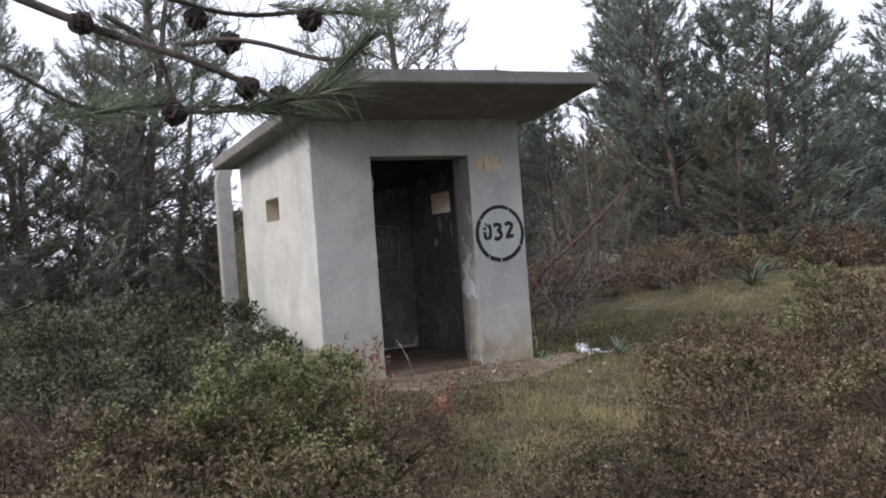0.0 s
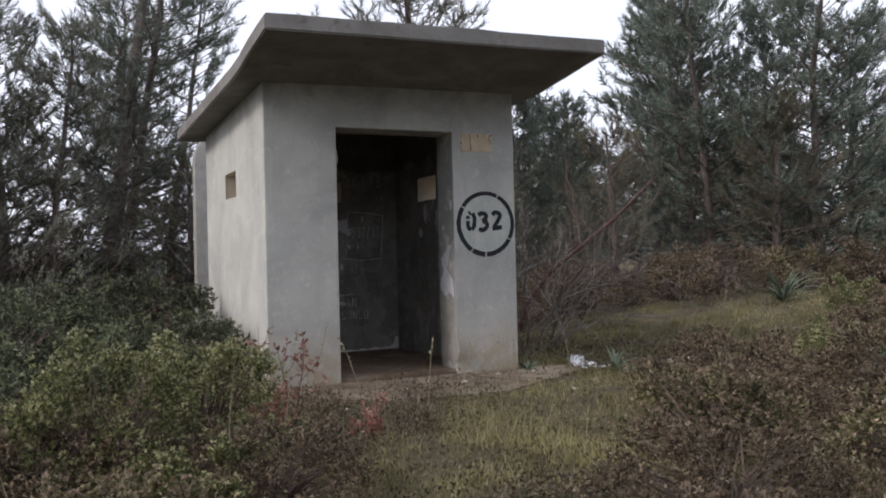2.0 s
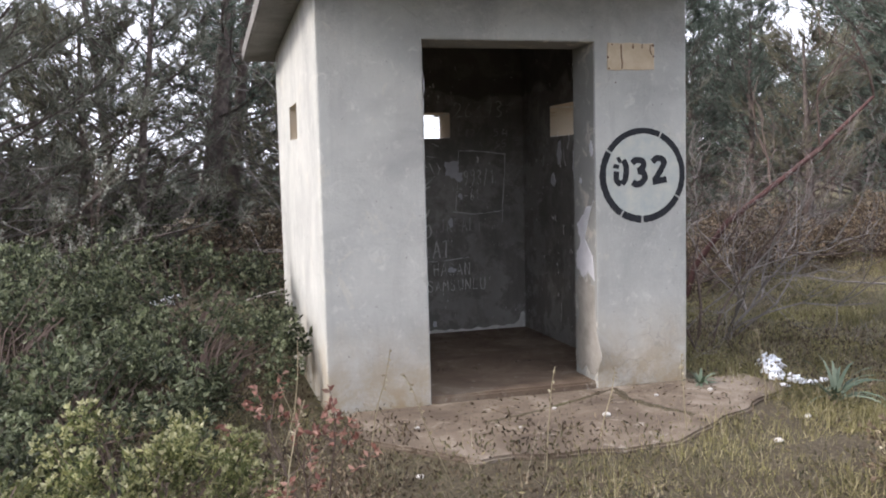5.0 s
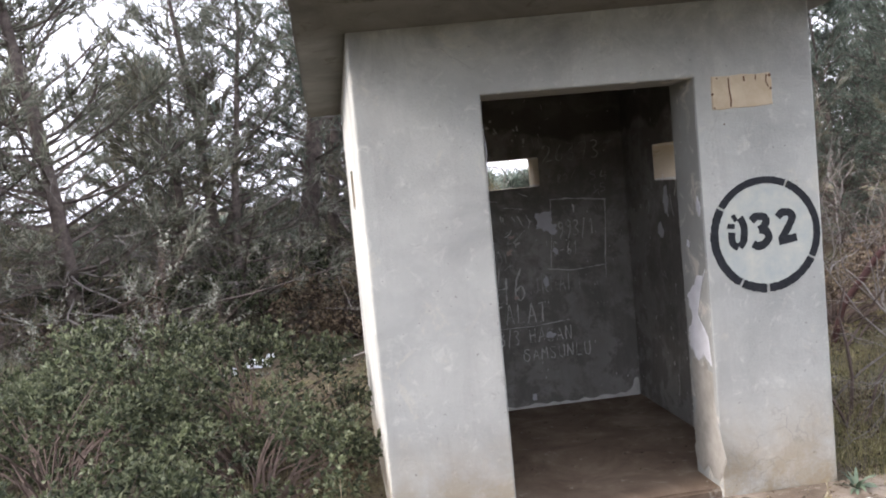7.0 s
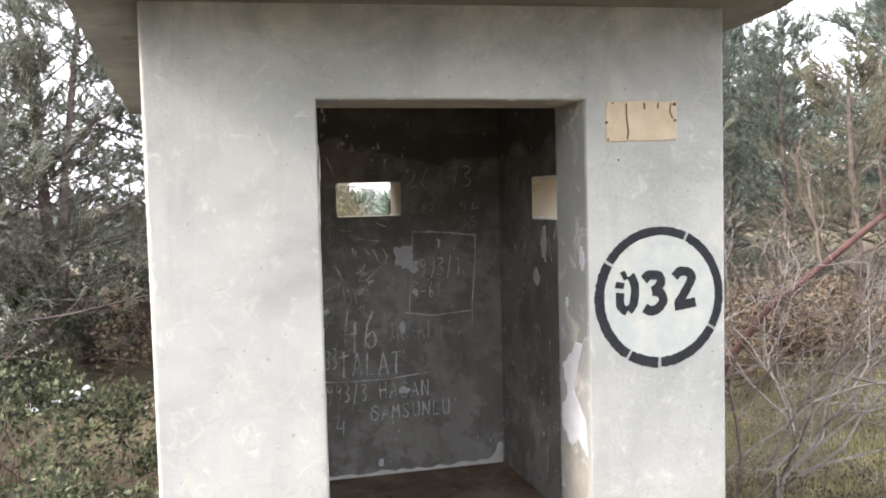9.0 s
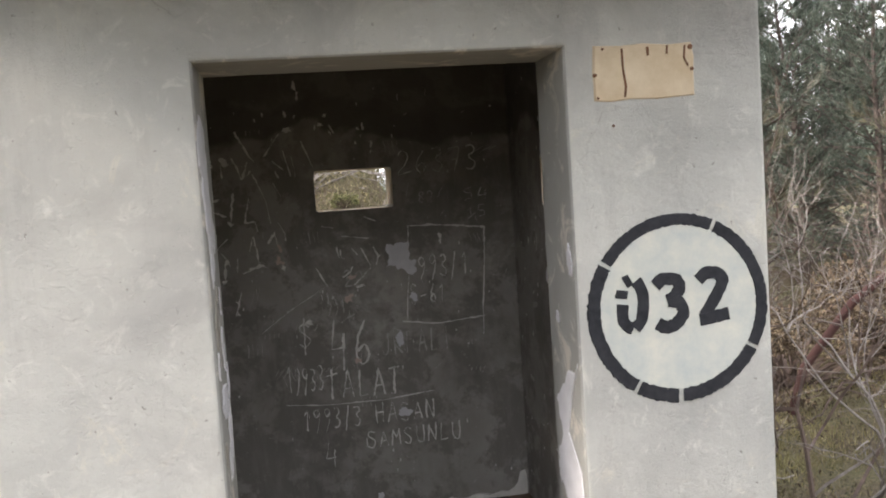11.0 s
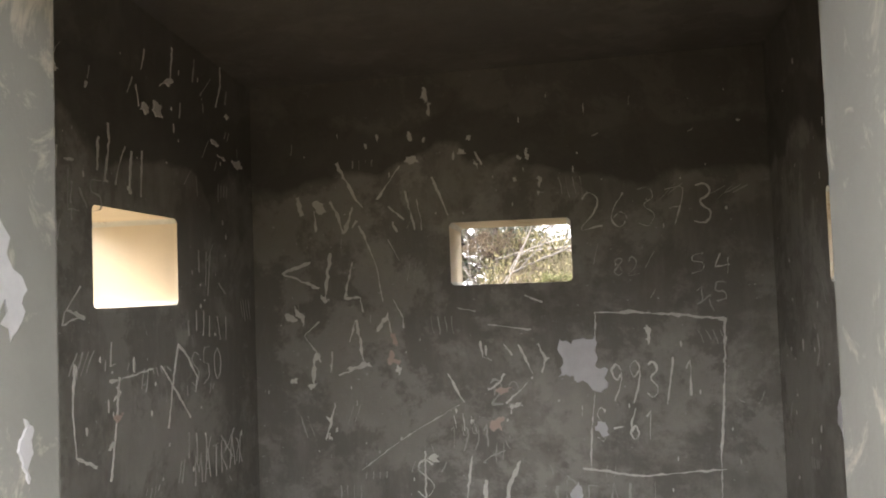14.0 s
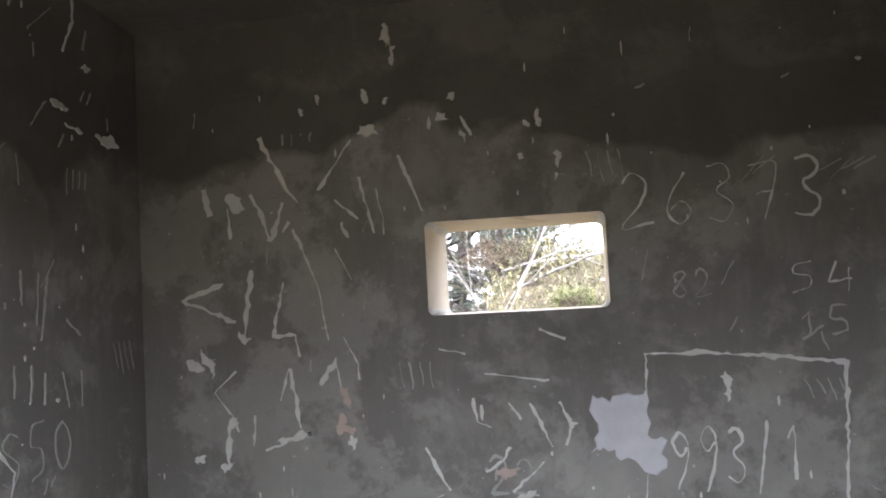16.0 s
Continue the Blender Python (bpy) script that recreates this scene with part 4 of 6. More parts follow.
PATCHES = [
    ("back", [(0.155, 1.24), (0.172, 1.30), (0.165, 1.36), (0.20, 1.345), (0.24, 1.362), (0.274, 1.368), (0.272, 1.275), (0.312, 1.262), (0.308, 1.205), (0.262, 1.198), (0.215, 1.222), (0.18, 1.25)], BARE_PLASTER, BACK),
    ("back", blot(0.285, 1.08, 0.03, 0.03, 4, 9), BARE_PLASTER, BACK), ("back", blot(0.20, 0.87, 0.02, 0.055, 5, 10), BARE_PLASTER, BACK),
    ("back", blot(0.2, 0.50, 0.05, 0.03, 6, 10), BARE_PLASTER, BACK), ("back", blot(-0.02, 0.785, 0.03, 0.02, 7, 9), RED_PLASTER, BACK), 
    
    ("back", blot(0.05, 0.075, 0.025, 0.04, 14, 8), BARE_PLASTER, BACK),
    ("right", blot(1.2, 1.38, 0.05, 0.12, 15, 12), BARE_PLASTER, RIGHT), ("right", blot(1.32, 1.2, 0.07, 0.06, 16, 10), BARE_PLASTER, RIGHT), ("right", blot(0.95, 1.32, 0.02, 0.14, 17, 12), BARE_PLASTER, RIGHT),
    
    ("left_jamb", [(0.025, 1.85), (0.10, 1.862), (0.145, 1.848), (0.15, 1.77), (0.165, 1.69), (0.19, 1.61), (0.226, 1.54), (0.215, 1.50), (0.19, 1.475), (0.178, 1.53), (0.14, 1.47), (0.11, 1.40), (0.075, 1.38), (0.07, 1.48), (0.025, 1.55), (0.018, 1.7)], BARE_PLASTER, FRONT),
    ("left_jamb", blot(0.08, 1.28, 0.05, 0.09, 21), TAN, FRONT), ("left_jamb", blot(0.2, 1.2, 0.03, 0.10, 22), BARE_PLASTER, FRONT), ("left_jamb", blot(0.12, 1.06, 0.09, 0.07, 23), BARE_PLASTER, FRONT), ("left_jamb", blot(0.21, 0.96, 0.05, 0.10, 24), BARE_PLASTER, FRONT),
    ("left_jamb", blot(0.15, 0.5, 0.1, 0.25, 25, 18), TAN, FRONT), ("left_jamb", blot(0.22, 1.34, 0.02, 0.05, 31, 9), BARE_PLASTER, FRONT), ("left_jamb", blot(0.05, 1.16, 0.02, 0.06, 32, 9), BARE_PLASTER, FRONT),
    ("left_jamb", blot(0.16, 0.86, 0.05, 0.07, 33, 11), BARE_PLASTER, FRONT), ("left_jamb", blot(0.05, 0.92, 0.025, 0.05, 34, 9), TAN, FRONT), ("left_jamb", blot(0.26, 1.08, 0.018, 0.07, 35, 9), BARE_PLASTER, FRONT), ("left_jamb", blot(0.13, 1.36, 0.02, 0.03, 36, 8), TAN, FRONT),
    ("right_jamb", blot(0.2, 1.2, 0.02, 0.03, 37, 8), BARE_PLASTER, FRONT), ("right_jamb", blot(0.26, 0.7, 0.02, 0.06, 38, 9), BARE_PLASTER, FRONT),
    ("right_jamb", [(0.018, 1.09), (0.06, 1.05), (0.14, 1.03), (0.20, 0.98), (0.262, 0.93), (0.235, 0.87), (0.21, 0.82), (0.275, 0.74), (0.25, 0.66), (0.15, 0.62), (0.1, 0.66), (0.018, 0.60)], BARE_PLASTER, FRONT),
    ("right_jamb", [(0.018, 0.575), (0.1, 0.63), (0.15, 0.59), (0.24, 0.62), (0.285, 0.53), (0.25, 0.42), (0.288, 0.3), (0.27, 0.2), (0.285, 0.05), (0.018, 0.03)], TAN, FRONT),
    ("right_jamb", blot(0.045, 1.39, 0.025, 0.06, 26, 10), BARE_PLASTER, FRONT),
]
for plane, parent, chips in (("back", BACK, CHIPS_HIGH), ("back", BACK, CHIPS_LOW), ("left", LEFT, SIDE_CHIPS)):
    for n, (u, z, w, h, red) in enumerate(chips):
        PATCHES.append((plane, shard(u, z, w, h, 400 + n), RED_PLASTER if red else SCRATCH, parent))
for n, (plane, outline, mat, parent) in enumerate(PATCHES):
    bm = bmesh.new()
    flake(bm, plane, ragged(outline, hash_of(plane) + len(outline) + n, 0.3), 0.0026 + 0.0004 * (n % 7))
    finish("bare_patch", bm, mat, parent)


def build_chips():
    for plane, parent, lo, hi, seed in (("back", BACK, -0.78, 0.78, 71), ("left", LEFT, 0.4, 1.9, 72), ("right", RIGHT, 0.4, 1.9, 73)):
        rng, bm = random.Random(seed), bmesh.new()
        for n in range(100):
            u, z, s = rng.uniform(lo, hi), rng.uniform(0.1, 2.15), rng.uniform(0.002, 0.007) * (2 if rng.random() < 0.12 else 1)
            if plane == "back" and BACK_WIN[0] - 0.02 < u < BACK_WIN[1] + 0.02 and 1.5 < z < 1.78:
                continue
            if plane != "back" and SIDE_WIN[0] - 0.02 < u < SIDE_WIN[1] + 0.02 and 1.48 < z < 1.77:
                continue
            flake(bm, plane, blot(u, z, s * rng.uniform(0.3, 1.2), s * rng.uniform(0.4, 3.2), n + seed * 900, 5), 0.0016)
        tagged(finish("paint_chips", bm, SCRATCH, parent), kind="stuff")


build_chips()


def build_fine_scratches():
    """Hatchings and thin lines left by nails and coins, too many to count."""
    for plane, parent, lo, hi, count, seed in (("back", BACK, -0.76, 0.78, 130, 75), ("left", LEFT, 0.4, 1.85, 110, 76), ("right", RIGHT, 0.4, 1.85, 60, 77)):
        rng, bm = random.Random(seed), bmesh.new()
        while count > 0:
            u, z, ln, a = rng.uniform(lo, hi), rng.uniform(0.5, 2.1), rng.uniform(0.015, 0.07), rng.gauss(1.35, 0.45)
            for k in range(rng.choice((1, 1, 2, 4))):
                count -= 1
                p, q = (u + k * 0.022, z + rng.uniform(-0.012, 0.012)), (u + k * 0.022 + math.cos(a) * ln, z + math.sin(a) * ln)
                if plane == "back" and BACK_WIN[0] - 0.1 < p[0] < BACK_WIN[1] + 0.04 and 1.42 < z < 1.8 or plane != "back" and SIDE_WIN[0] - 0.1 < p[0] < SIDE_WIN[1] + 0.04 and 1.4 < z < 1.8:
                    continue
                ribbon(bm, plane, [p, ((p[0] + q[0]) / 2 + rng.uniform(-0.003, 0.003), (p[1] + q[1]) / 2), q], rng.uniform(0.0015, 0.004), 0.0014, 0.6, rng.random())
        tagged(finish("fine_scratches", bm, FAINT, parent), kind="stuff")


build_fine_scratches()

# crumbled mortar at the foot of the inner back wall
bm = bmesh.new()
rng = random.Random(5)
outline = [(-0.81, 0.002)] + [(-0.81 + 0.045 * k, 0.012 + rng.uniform(0, 0.02)) for k in range(35)] + [(0.77, 0.05), (0.79, 0.075), (0.805, 0.13), (0.815, 0.1), (0.815, 0.002)]
flake(bm, "back", outline, 0.012)
finish("mortar_strip", bm, SCRATCH, BACK, "crumbled pale mortar along the floor")

# cracks in the slab before the door
for n, pts in enumerate([[(-0.35, -0.46), (-0.1, -0.40), (0.12, -0.30), (0.3, -0.22), (0.5, -0.11), (0.62, -0.06)], [(0.6, -0.08), (0.57, -0.25), (0.6, -0.4), (0.66, -0.55), (0.74, -0.72)]]):
    bm = bmesh.new()
    ribbon(bm, "slab", pts, 0.024 + 0.02 * n, 0.002, 0.8, 90 + n)
    finish("earth_filled_crack", bm, GROUND, bpy.data.objects["apron_slab"])


# ---- plants ----
def scatter_angle(rng, n, tilt=0.5):
    """Directions that point up and out."""
    a = rng.uniform(0, 2 * np.pi, n)
    t = np.abs(rng.normal(0, tilt, n))
    return np.stack([np.cos(a) * np.sin(t), np.sin(a) * np.sin(t), np.cos(t)], -1)


def branch_out(pile, start, way, length, radius, depth, rng, bend=0.16, lift=0.03, kids=3, tips=None, sides=4):
    """A branch that forks into thinner ones."""
    pts = curve_points(start, way, length, bend, 5, rng, lift)
    pile.tube(pts, np.linspace(radius, radius * 0.5, len(pts)), sides)
    if depth == 0:
        if tips is not None:
            tips.append((pts[-1], unit(pts[-1] - pts[-2])))
        return
    for k in range(kids):
        at = pts[rng.integers(2, len(pts))]
        d = unit(unit(pts[-1] - pts[-2]) + rng.normal(size=3) * 0.55 + np.array([0, 0, 0.12]))
        branch_out(pile, at, d, length * rng.uniform(0.5, 0.8), radius * 0.55, depth - 1, rng, bend, lift, kids, tips, 3)


def tufts(pile, at, way, rng, count, length, width):
    """Needle tufts: count needles in a cone round each way."""
    n = len(at)
    b = np.repeat(at, count, 0)
    w = np.repeat(unit(way), count, 0)
    back = rng.uniform(0, 0.11, (n * count, 1))
    needles(pile, b - w * back, w + rng.normal(size=(n * count, 3)) * 0.42, rng.uniform(0.7, 1.1, n * count) * length, width, rng)


def build_pine(name, height, seed, spread_out, crown_from, limbs, subs, dead, label, material_crown, count=13, width=0.012, thick=0.105):
    """A pine: leaning trunk, whorled limbs, needle crown and dead lower limbs."""
    rng = np.random.default_rng(seed)
    tree = thing(name, (0, 0, 0), label, "pine tree", "pines round the hut")
    trunk = curve_points((0, 0, -0.15), (0, 0, 1), height + 0.15, 0.045, 12, rng, 0.1)
    wood, crown, bare = Pile(), Pile(), Pile()
    wood.tube(trunk, np.linspace(thick, 0.02, 13), 8)
    zs = np.linspace(0, 1, 13)

    def on_trunk(k):
        return np.array([np.interp(k, zs, trunk[:, c]) for c in range(3)])

    limb_wood = Pile()
    at, way = [], []
    for n in range(limbs):
        k = crown_from + (0.99 - crown_from) * (n + rng.uniform(0, 1)) / limbs
        a = n * 2.4 + rng.normal() * 0.5
        reach = spread_out * (1.12 - k) * rng.uniform(0.65, 1.2) + 0.28
        lift = rng.uniform(-0.12, 0.25) + 0.5 * k
        pts = curve_points(on_trunk(k), (math.cos(a), math.sin(a), lift), reach, 0.09, 6, rng, 0.06)
        limb_wood.tube(pts, np.linspace(0.028 * (1.2 - k), 0.006, 7), 3)
        out = unit(pts[-1] - pts[0])
        flank = unit(np.cross(out, (0, 0, 1)))
        for s in range(subs):
            u = 1.0 if s == 0 else rng.uniform(0.2, 1.0)
            p = np.array([np.interp(u, np.linspace(0, 1, 7), pts[:, c]) for c in range(3)])
            d = unit(out * 0.7 + flank * (0.9 if s % 2 else -0.9) * rng.uniform(0.3, 1.1) * (s > 0) + rng.normal(size=3) * 0.28 + np.array([0, 0, 0.12]))
            ln = rng.uniform(0.2, 0.46) * (1.25 - 0.4 * u)
            bow = p + d * ln * 0.55
            tip = bow + unit(d + np.array([0, 0, 0.55])) * ln * 0.45
            limb_wood.tube([p, tip], [0.007, 0.003], 3)
            for q in (0.45, 0.75):
                at.append(p + d * ln * q + rng.normal(size=3) * 0.02)
                way.append(d + np.array([0, 0, 0.15]))
            at.append(tip)
            way.append(tip - bow)
    tufts(crown, np.array(at), np.array(way), rng, count, 0.15, width)
    for n in range(dead):
        k = rng.uniform(0.05, crown_from + 0.15)
        a = rng.uniform(0, 6.28)
        branch_out(bare, on_trunk(k), (math.cos(a), math.sin(a), rng.uniform(-0.25, 0.25)), rng.uniform(0.6, 1.5), 0.013, 2, rng, 0.14, 0.0, 3)
    wood.object("trunk", BARK, tree, "", True)
    limb_wood.object("limb_framework", BARK, tree)
    crown.object("crown", material_crown, tree)
    if dead:
        bare.object("deadwood", TWIG, tree, "bare grey dead lower limbs")
    return tree


def on_ground(x, y, sink=0.0):
    return ground_height(x, y) - sink


BUSHY, BUSHY_TOO, TALL, TALL_TOO, YOUNG, FULL = (
    build_pine("pine_tree", 5.6, 11, 2.2, 0.04, 92, 13, 6, "bushy dark green pine with branches down to the heath", NEEDLE, 8, 0.017),
    build_pine("pine_tree", 6.4, 12, 2.4, 0.05, 96, 13, 8, "broad dark green pine with dense crown in the thicket", NEEDLE, 8, 0.017),
    build_pine("pine_tree", 8.0, 13, 2.0, 0.24, 50, 11, 14, "tall thin pine with dead grey lower branches", NEEDLE, 10, 0.012, 0.15),
    build_pine("pine_tree", 7.2, 14, 1.9, 0.20, 48, 11, 15, "slender pine with sparse crown and bare lower limbs", NEEDLE, 10, 0.012),
    build_pine("pine_tree", 3.6, 15, 1.9, 0.05, 46, 11, 9, "young olive pine with drying needles", DRY_NEEDLE, 9, 0.013),
    build_pine("pine_tree", 6.2, 16, 2.3, 0.09, 66, 13, 24, "spreading grey-green pine with many dead grey twigs", MIXED_NEEDLE, 9, 0.013),
)
PINES = [
    (TALL, -1.65, 7.7, 0.2, 1.0), (TALL_TOO, -1.25, 8.0, 3.3, 1.0), (FULL, -3.9, 5.6, 1.3, 1.0), (FULL, -5.6, 6.4, 3.0, 1.05), (TALL_TOO, -7.2, 5.6, 2.9, 1.0), 
    (TALL_TOO, -0.4, 8.8, 4.0, 0.8), (YOUNG, -2.9, 7.0, 0.4, 0.9), (FULL, -2.9, 9.4, 0.6, 0.95), (FULL, -1.3, 10.2, 5.4, 0.9), (FULL, -2.4, 6.6, 4.1, 0.7), (BUSHY, -0.6, 12.6, 1.6, 0.7), (BUSHY, -4.4, 13.0, 2.5, 0.75), (YOUNG, -6.3, 4.9, 1.9, 0.85), (YOUNG, -4.9, 5.0, 4.9, 0.7), (YOUNG, -0.5, 6.9, 4.0, 0.7),
    (TALL_TOO, -6.6, 11.0, 0.9, 1.1),
    (YOUNG, 2.6, 7.0, 5.2, 0.6), (YOUNG, 3.6, 5.6, 0.4, 0.7), (FULL, 4.4, 8.5, 2.0, 1.22), (FULL, 5.0, 8.4, 5.0, 0.55),
    (FULL, -4.6, 8.2, 2.2, 1.1), (FULL, -6.6, 8.8, 0.8, 1.1), (BUSHY_TOO, 5.9, 6.1, 2.6, 0.5), (BUSHY, 9.4, 7.0, 0.5, 1.1), (BUSHY_TOO, 10.6, 6.6, 4.4, 0.85),
    (BUSHY, 5.5, 7.0, 0.0, 0.58), (BUSHY_TOO, 8.5, 5.4, 1.1, 0.95), (BUSHY, 9.9, 4.4, 2.0, 1.0), (BUSHY_TOO, 11.6, 5.2, 3.1, 0.78), (BUSHY, 7.0, 9.0, 4.2, 0.66),
    (BUSHY_TOO, 9.8, 8.6, 5.0, 0.9), (BUSHY, 13.2, 3.6, 0.7, 0.85), (BUSHY_TOO, 4.6, 10.8, 1.7, 0.75), (YOUNG, 5.9, 5.0, 2.0, 0.7), (YOUNG, 8.4, 3.9, 4.0, 0.8),
    
]
used = set()
for tree, x, y, turn, size in PINES:
    m = Matrix.LocRotScale((x, y, on_ground(x, y)), Euler((0.03 * math.sin(turn * 5), 0.03 * math.cos(turn * 7), turn)), None)
    if tree.name in used:
        ob = copy_thing(tree, m)
    else:
        used.add(tree.name)
        tree.matrix_basis, ob = m, tree
    ob.scale = (size,) * 3


def build_far_woods():
    """The closed line of trees beyond the thicket, as one mass of crowns, and an added screen of pines opposite."""
    rng = np.random.default_rng(41)
    pile = Pile()
    for n in range(240):
        a = radians(-75 + 150 * n / 239) + rng.normal() * 0.02
        d = rng.uniform(21, 34)
        low = 1 - 0.8 * smooth_step(-0.9, -0.5, a) * (1 - smooth_step(0.3, 0.55, a))  # the wood opens where the land falls away
        x, y, h = d * math.sin(a), 2 + d * math.cos(a), rng.uniform(3.0, 6.2) * low
        k = 150
        t = rng.uniform(0.02, 1, k)
        r = (1.05 - t) * rng.uniform(0.3, 1.0, k) * h * 0.34 + 0.1
        b = rng.uniform(0, 6.28, k)
        at = np.stack([x + r * np.cos(b), y + r * np.sin(b), t * h + on_ground(max(-60, min(60, x)), min(60, y))], -1)
        tufts(pile, at, np.stack([np.cos(b), np.sin(b), 0.6 + 0 * b], -1), rng, 5, 0.55, 0.08)
    tagged(pile.object("far_pines", NEEDLE), "dense dark pine wood behind the clearing", "pine wood", kind="stuff")
    # unseen pines added behind the camera to cut low sky light on the front
    pile = Pile()
    for n in range(110):
        a = radians(95 + 170 * n / 109) + rng.normal() * 0.02
        d = rng.uniform(12, 17)
        x, y, h = d * math.sin(a) - 1, -2 + d * math.cos(a), rng.uniform(3.6, 6.6)
        k = 110
        t = rng.uniform(0.02, 1, k)
        r = (1.05 - t) * rng.uniform(0.3, 1.0, k) * h * 0.3 + 0.1
        b = rng.uniform(0, 6.28, k)
        at = np.stack([x + r * np.cos(b), y + r * np.sin(b), t * h + on_ground(x, y)], -1)
        tufts(pile, at, np.stack([np.cos(b), np.sin(b), 0.6 + 0 * b], -1), rng, 5, 0.6, 0.1)
    tagged(pile.object("pines_opposite", NEEDLE), "unseen pine screen added opposite the hut to shade its front", "pine wood", kind="stuff")


build_far_woods()


def build_shrub(name, radius, height, seed, leaf, tip, stem, size, rosettes, label, category="shrub", group="", per=6):
    """A rounded shrub: forked stems, and rosettes of leaves at the tips, over an uneven dome."""
    rng = np.random.default_rng(seed)
    shrub = thing(name, (0, 0, 0), label, category, group)
    stems, crown = Pile(), Pile()
    clumps = max(12, rosettes // 15)
    a = rng.uniform(0, 2 * np.pi, clumps)
    up = rng.uniform(0.0, 1, clumps) ** 0.8
    lump = np.array([1 + 0.38 * noise.noise((math.cos(k) * 1.6 + seed, math.sin(k) * 1.6, z * 2.2)) + 0.25 * noise.noise((math.cos(k) * 4.5, math.sin(k) * 4.5 + seed, z * 5)) for k, z in zip(a, up)])
    far = rng.uniform(0.55, 1.0, clumps) ** 0.4
    ring = np.sqrt(np.maximum(0, 1 - (up * 0.94) ** 2.2))
    heart = np.stack([np.cos(a) * ring * radius * lump * far, np.sin(a) * ring * radius * lump * far, (0.05 + up * 0.9) * height * (0.72 + 0.28 * lump) * (0.65 + 0.35 * far)], -1)
    own = rng.integers(0, clumps, rosettes)
    puff = unit(rng.normal(size=(rosettes, 3)) + np.array([0, 0, 0.5]))
    depth = rng.uniform(0.4, 1.0, rosettes) ** 0.5
    at = heart[own] + puff * depth[:, None] * np.array([1, 1, 0.8]) * radius * rng.uniform(0.13, 0.2, clumps)[own][:, None]
    at[:, 2] = np.maximum(at[:, 2], 0.01)
    out = unit(puff + unit(heart[own] + np.array([0, 0, 0.3 * height])) * 0.7)
    b, w = np.repeat(at, per, 0), np.repeat(out, per, 0)
    along = rng.uniform(-0.05, 0.02, (len(b), 1)) * (size / 0.03)
    leaves(crown, b + w * along, w * 0.75 + rng.normal(size=b.shape) * 0.65, rng.uniform(0.6, 1.15, len(b)) * size, size * 0.42, rng)
    outer = np.nonzero(depth > 0.75)[0]
    outer = outer[: int(len(outer) * 0.6)]
    tb, tw = np.repeat(at[outer], 5, 0), np.repeat(out[outer], 5, 0)
    tips = Pile()
    leaves(tips, tb + tw * size * 0.7, tw + rng.normal(size=tb.shape) * 0.55, rng.uniform(0.55, 1.0, len(tb)) * size, size * 0.42, rng)
    for i in rng.choice(rosettes, min(70, rosettes), replace=False):
        foot = np.array([rng.normal() * 0.09 * radius, rng.normal() * 0.09 * radius, -0.04])
        mid = foot + (at[i] - foot) * np.array([0.4, 0.4, 0.6]) + rng.normal(size=3) * 0.03
        stems.tube([foot, mid, at[i]], [0.010, 0.006, 0.0025], 3)
    stems.object("woody_base", stem, shrub)
    crown.object("foliage", leaf, shrub)
    tips.object("young_growth", tip, shrub, "paler leaf tips")
    return shrub


def plant_out(kinds, places):
    """Sets shrubs out: the first of each kind is the built one, the rest are copies."""
    seen_kinds = set()
    for k, x, y, size, turn in places:
        m = Matrix.LocRotScale((x, y, on_ground(x, y)), Euler((0, 0, turn)), None)
        if k in seen_kinds:
            ob = copy_thing(kinds[k], m)
        else:
            seen_kinds.add(k)
            kinds[k].matrix_basis, ob = m, kinds[k]
        ob.scale = (size,) * 3


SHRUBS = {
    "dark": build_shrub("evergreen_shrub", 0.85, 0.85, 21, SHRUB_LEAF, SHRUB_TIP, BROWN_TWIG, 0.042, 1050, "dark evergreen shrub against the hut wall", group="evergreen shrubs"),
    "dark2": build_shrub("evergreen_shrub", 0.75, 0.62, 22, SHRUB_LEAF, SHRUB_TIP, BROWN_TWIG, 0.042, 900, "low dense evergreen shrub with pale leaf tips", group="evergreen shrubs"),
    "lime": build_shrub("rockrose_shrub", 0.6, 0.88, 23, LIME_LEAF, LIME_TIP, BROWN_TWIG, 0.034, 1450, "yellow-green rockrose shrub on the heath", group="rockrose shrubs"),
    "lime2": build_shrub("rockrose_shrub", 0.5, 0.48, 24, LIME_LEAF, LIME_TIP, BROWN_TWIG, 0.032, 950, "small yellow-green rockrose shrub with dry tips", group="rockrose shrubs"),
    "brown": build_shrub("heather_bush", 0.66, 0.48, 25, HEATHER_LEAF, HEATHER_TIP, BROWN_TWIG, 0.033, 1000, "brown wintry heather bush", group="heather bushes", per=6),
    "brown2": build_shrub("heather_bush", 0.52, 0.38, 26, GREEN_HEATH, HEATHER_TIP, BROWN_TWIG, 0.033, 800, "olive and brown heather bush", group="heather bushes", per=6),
}
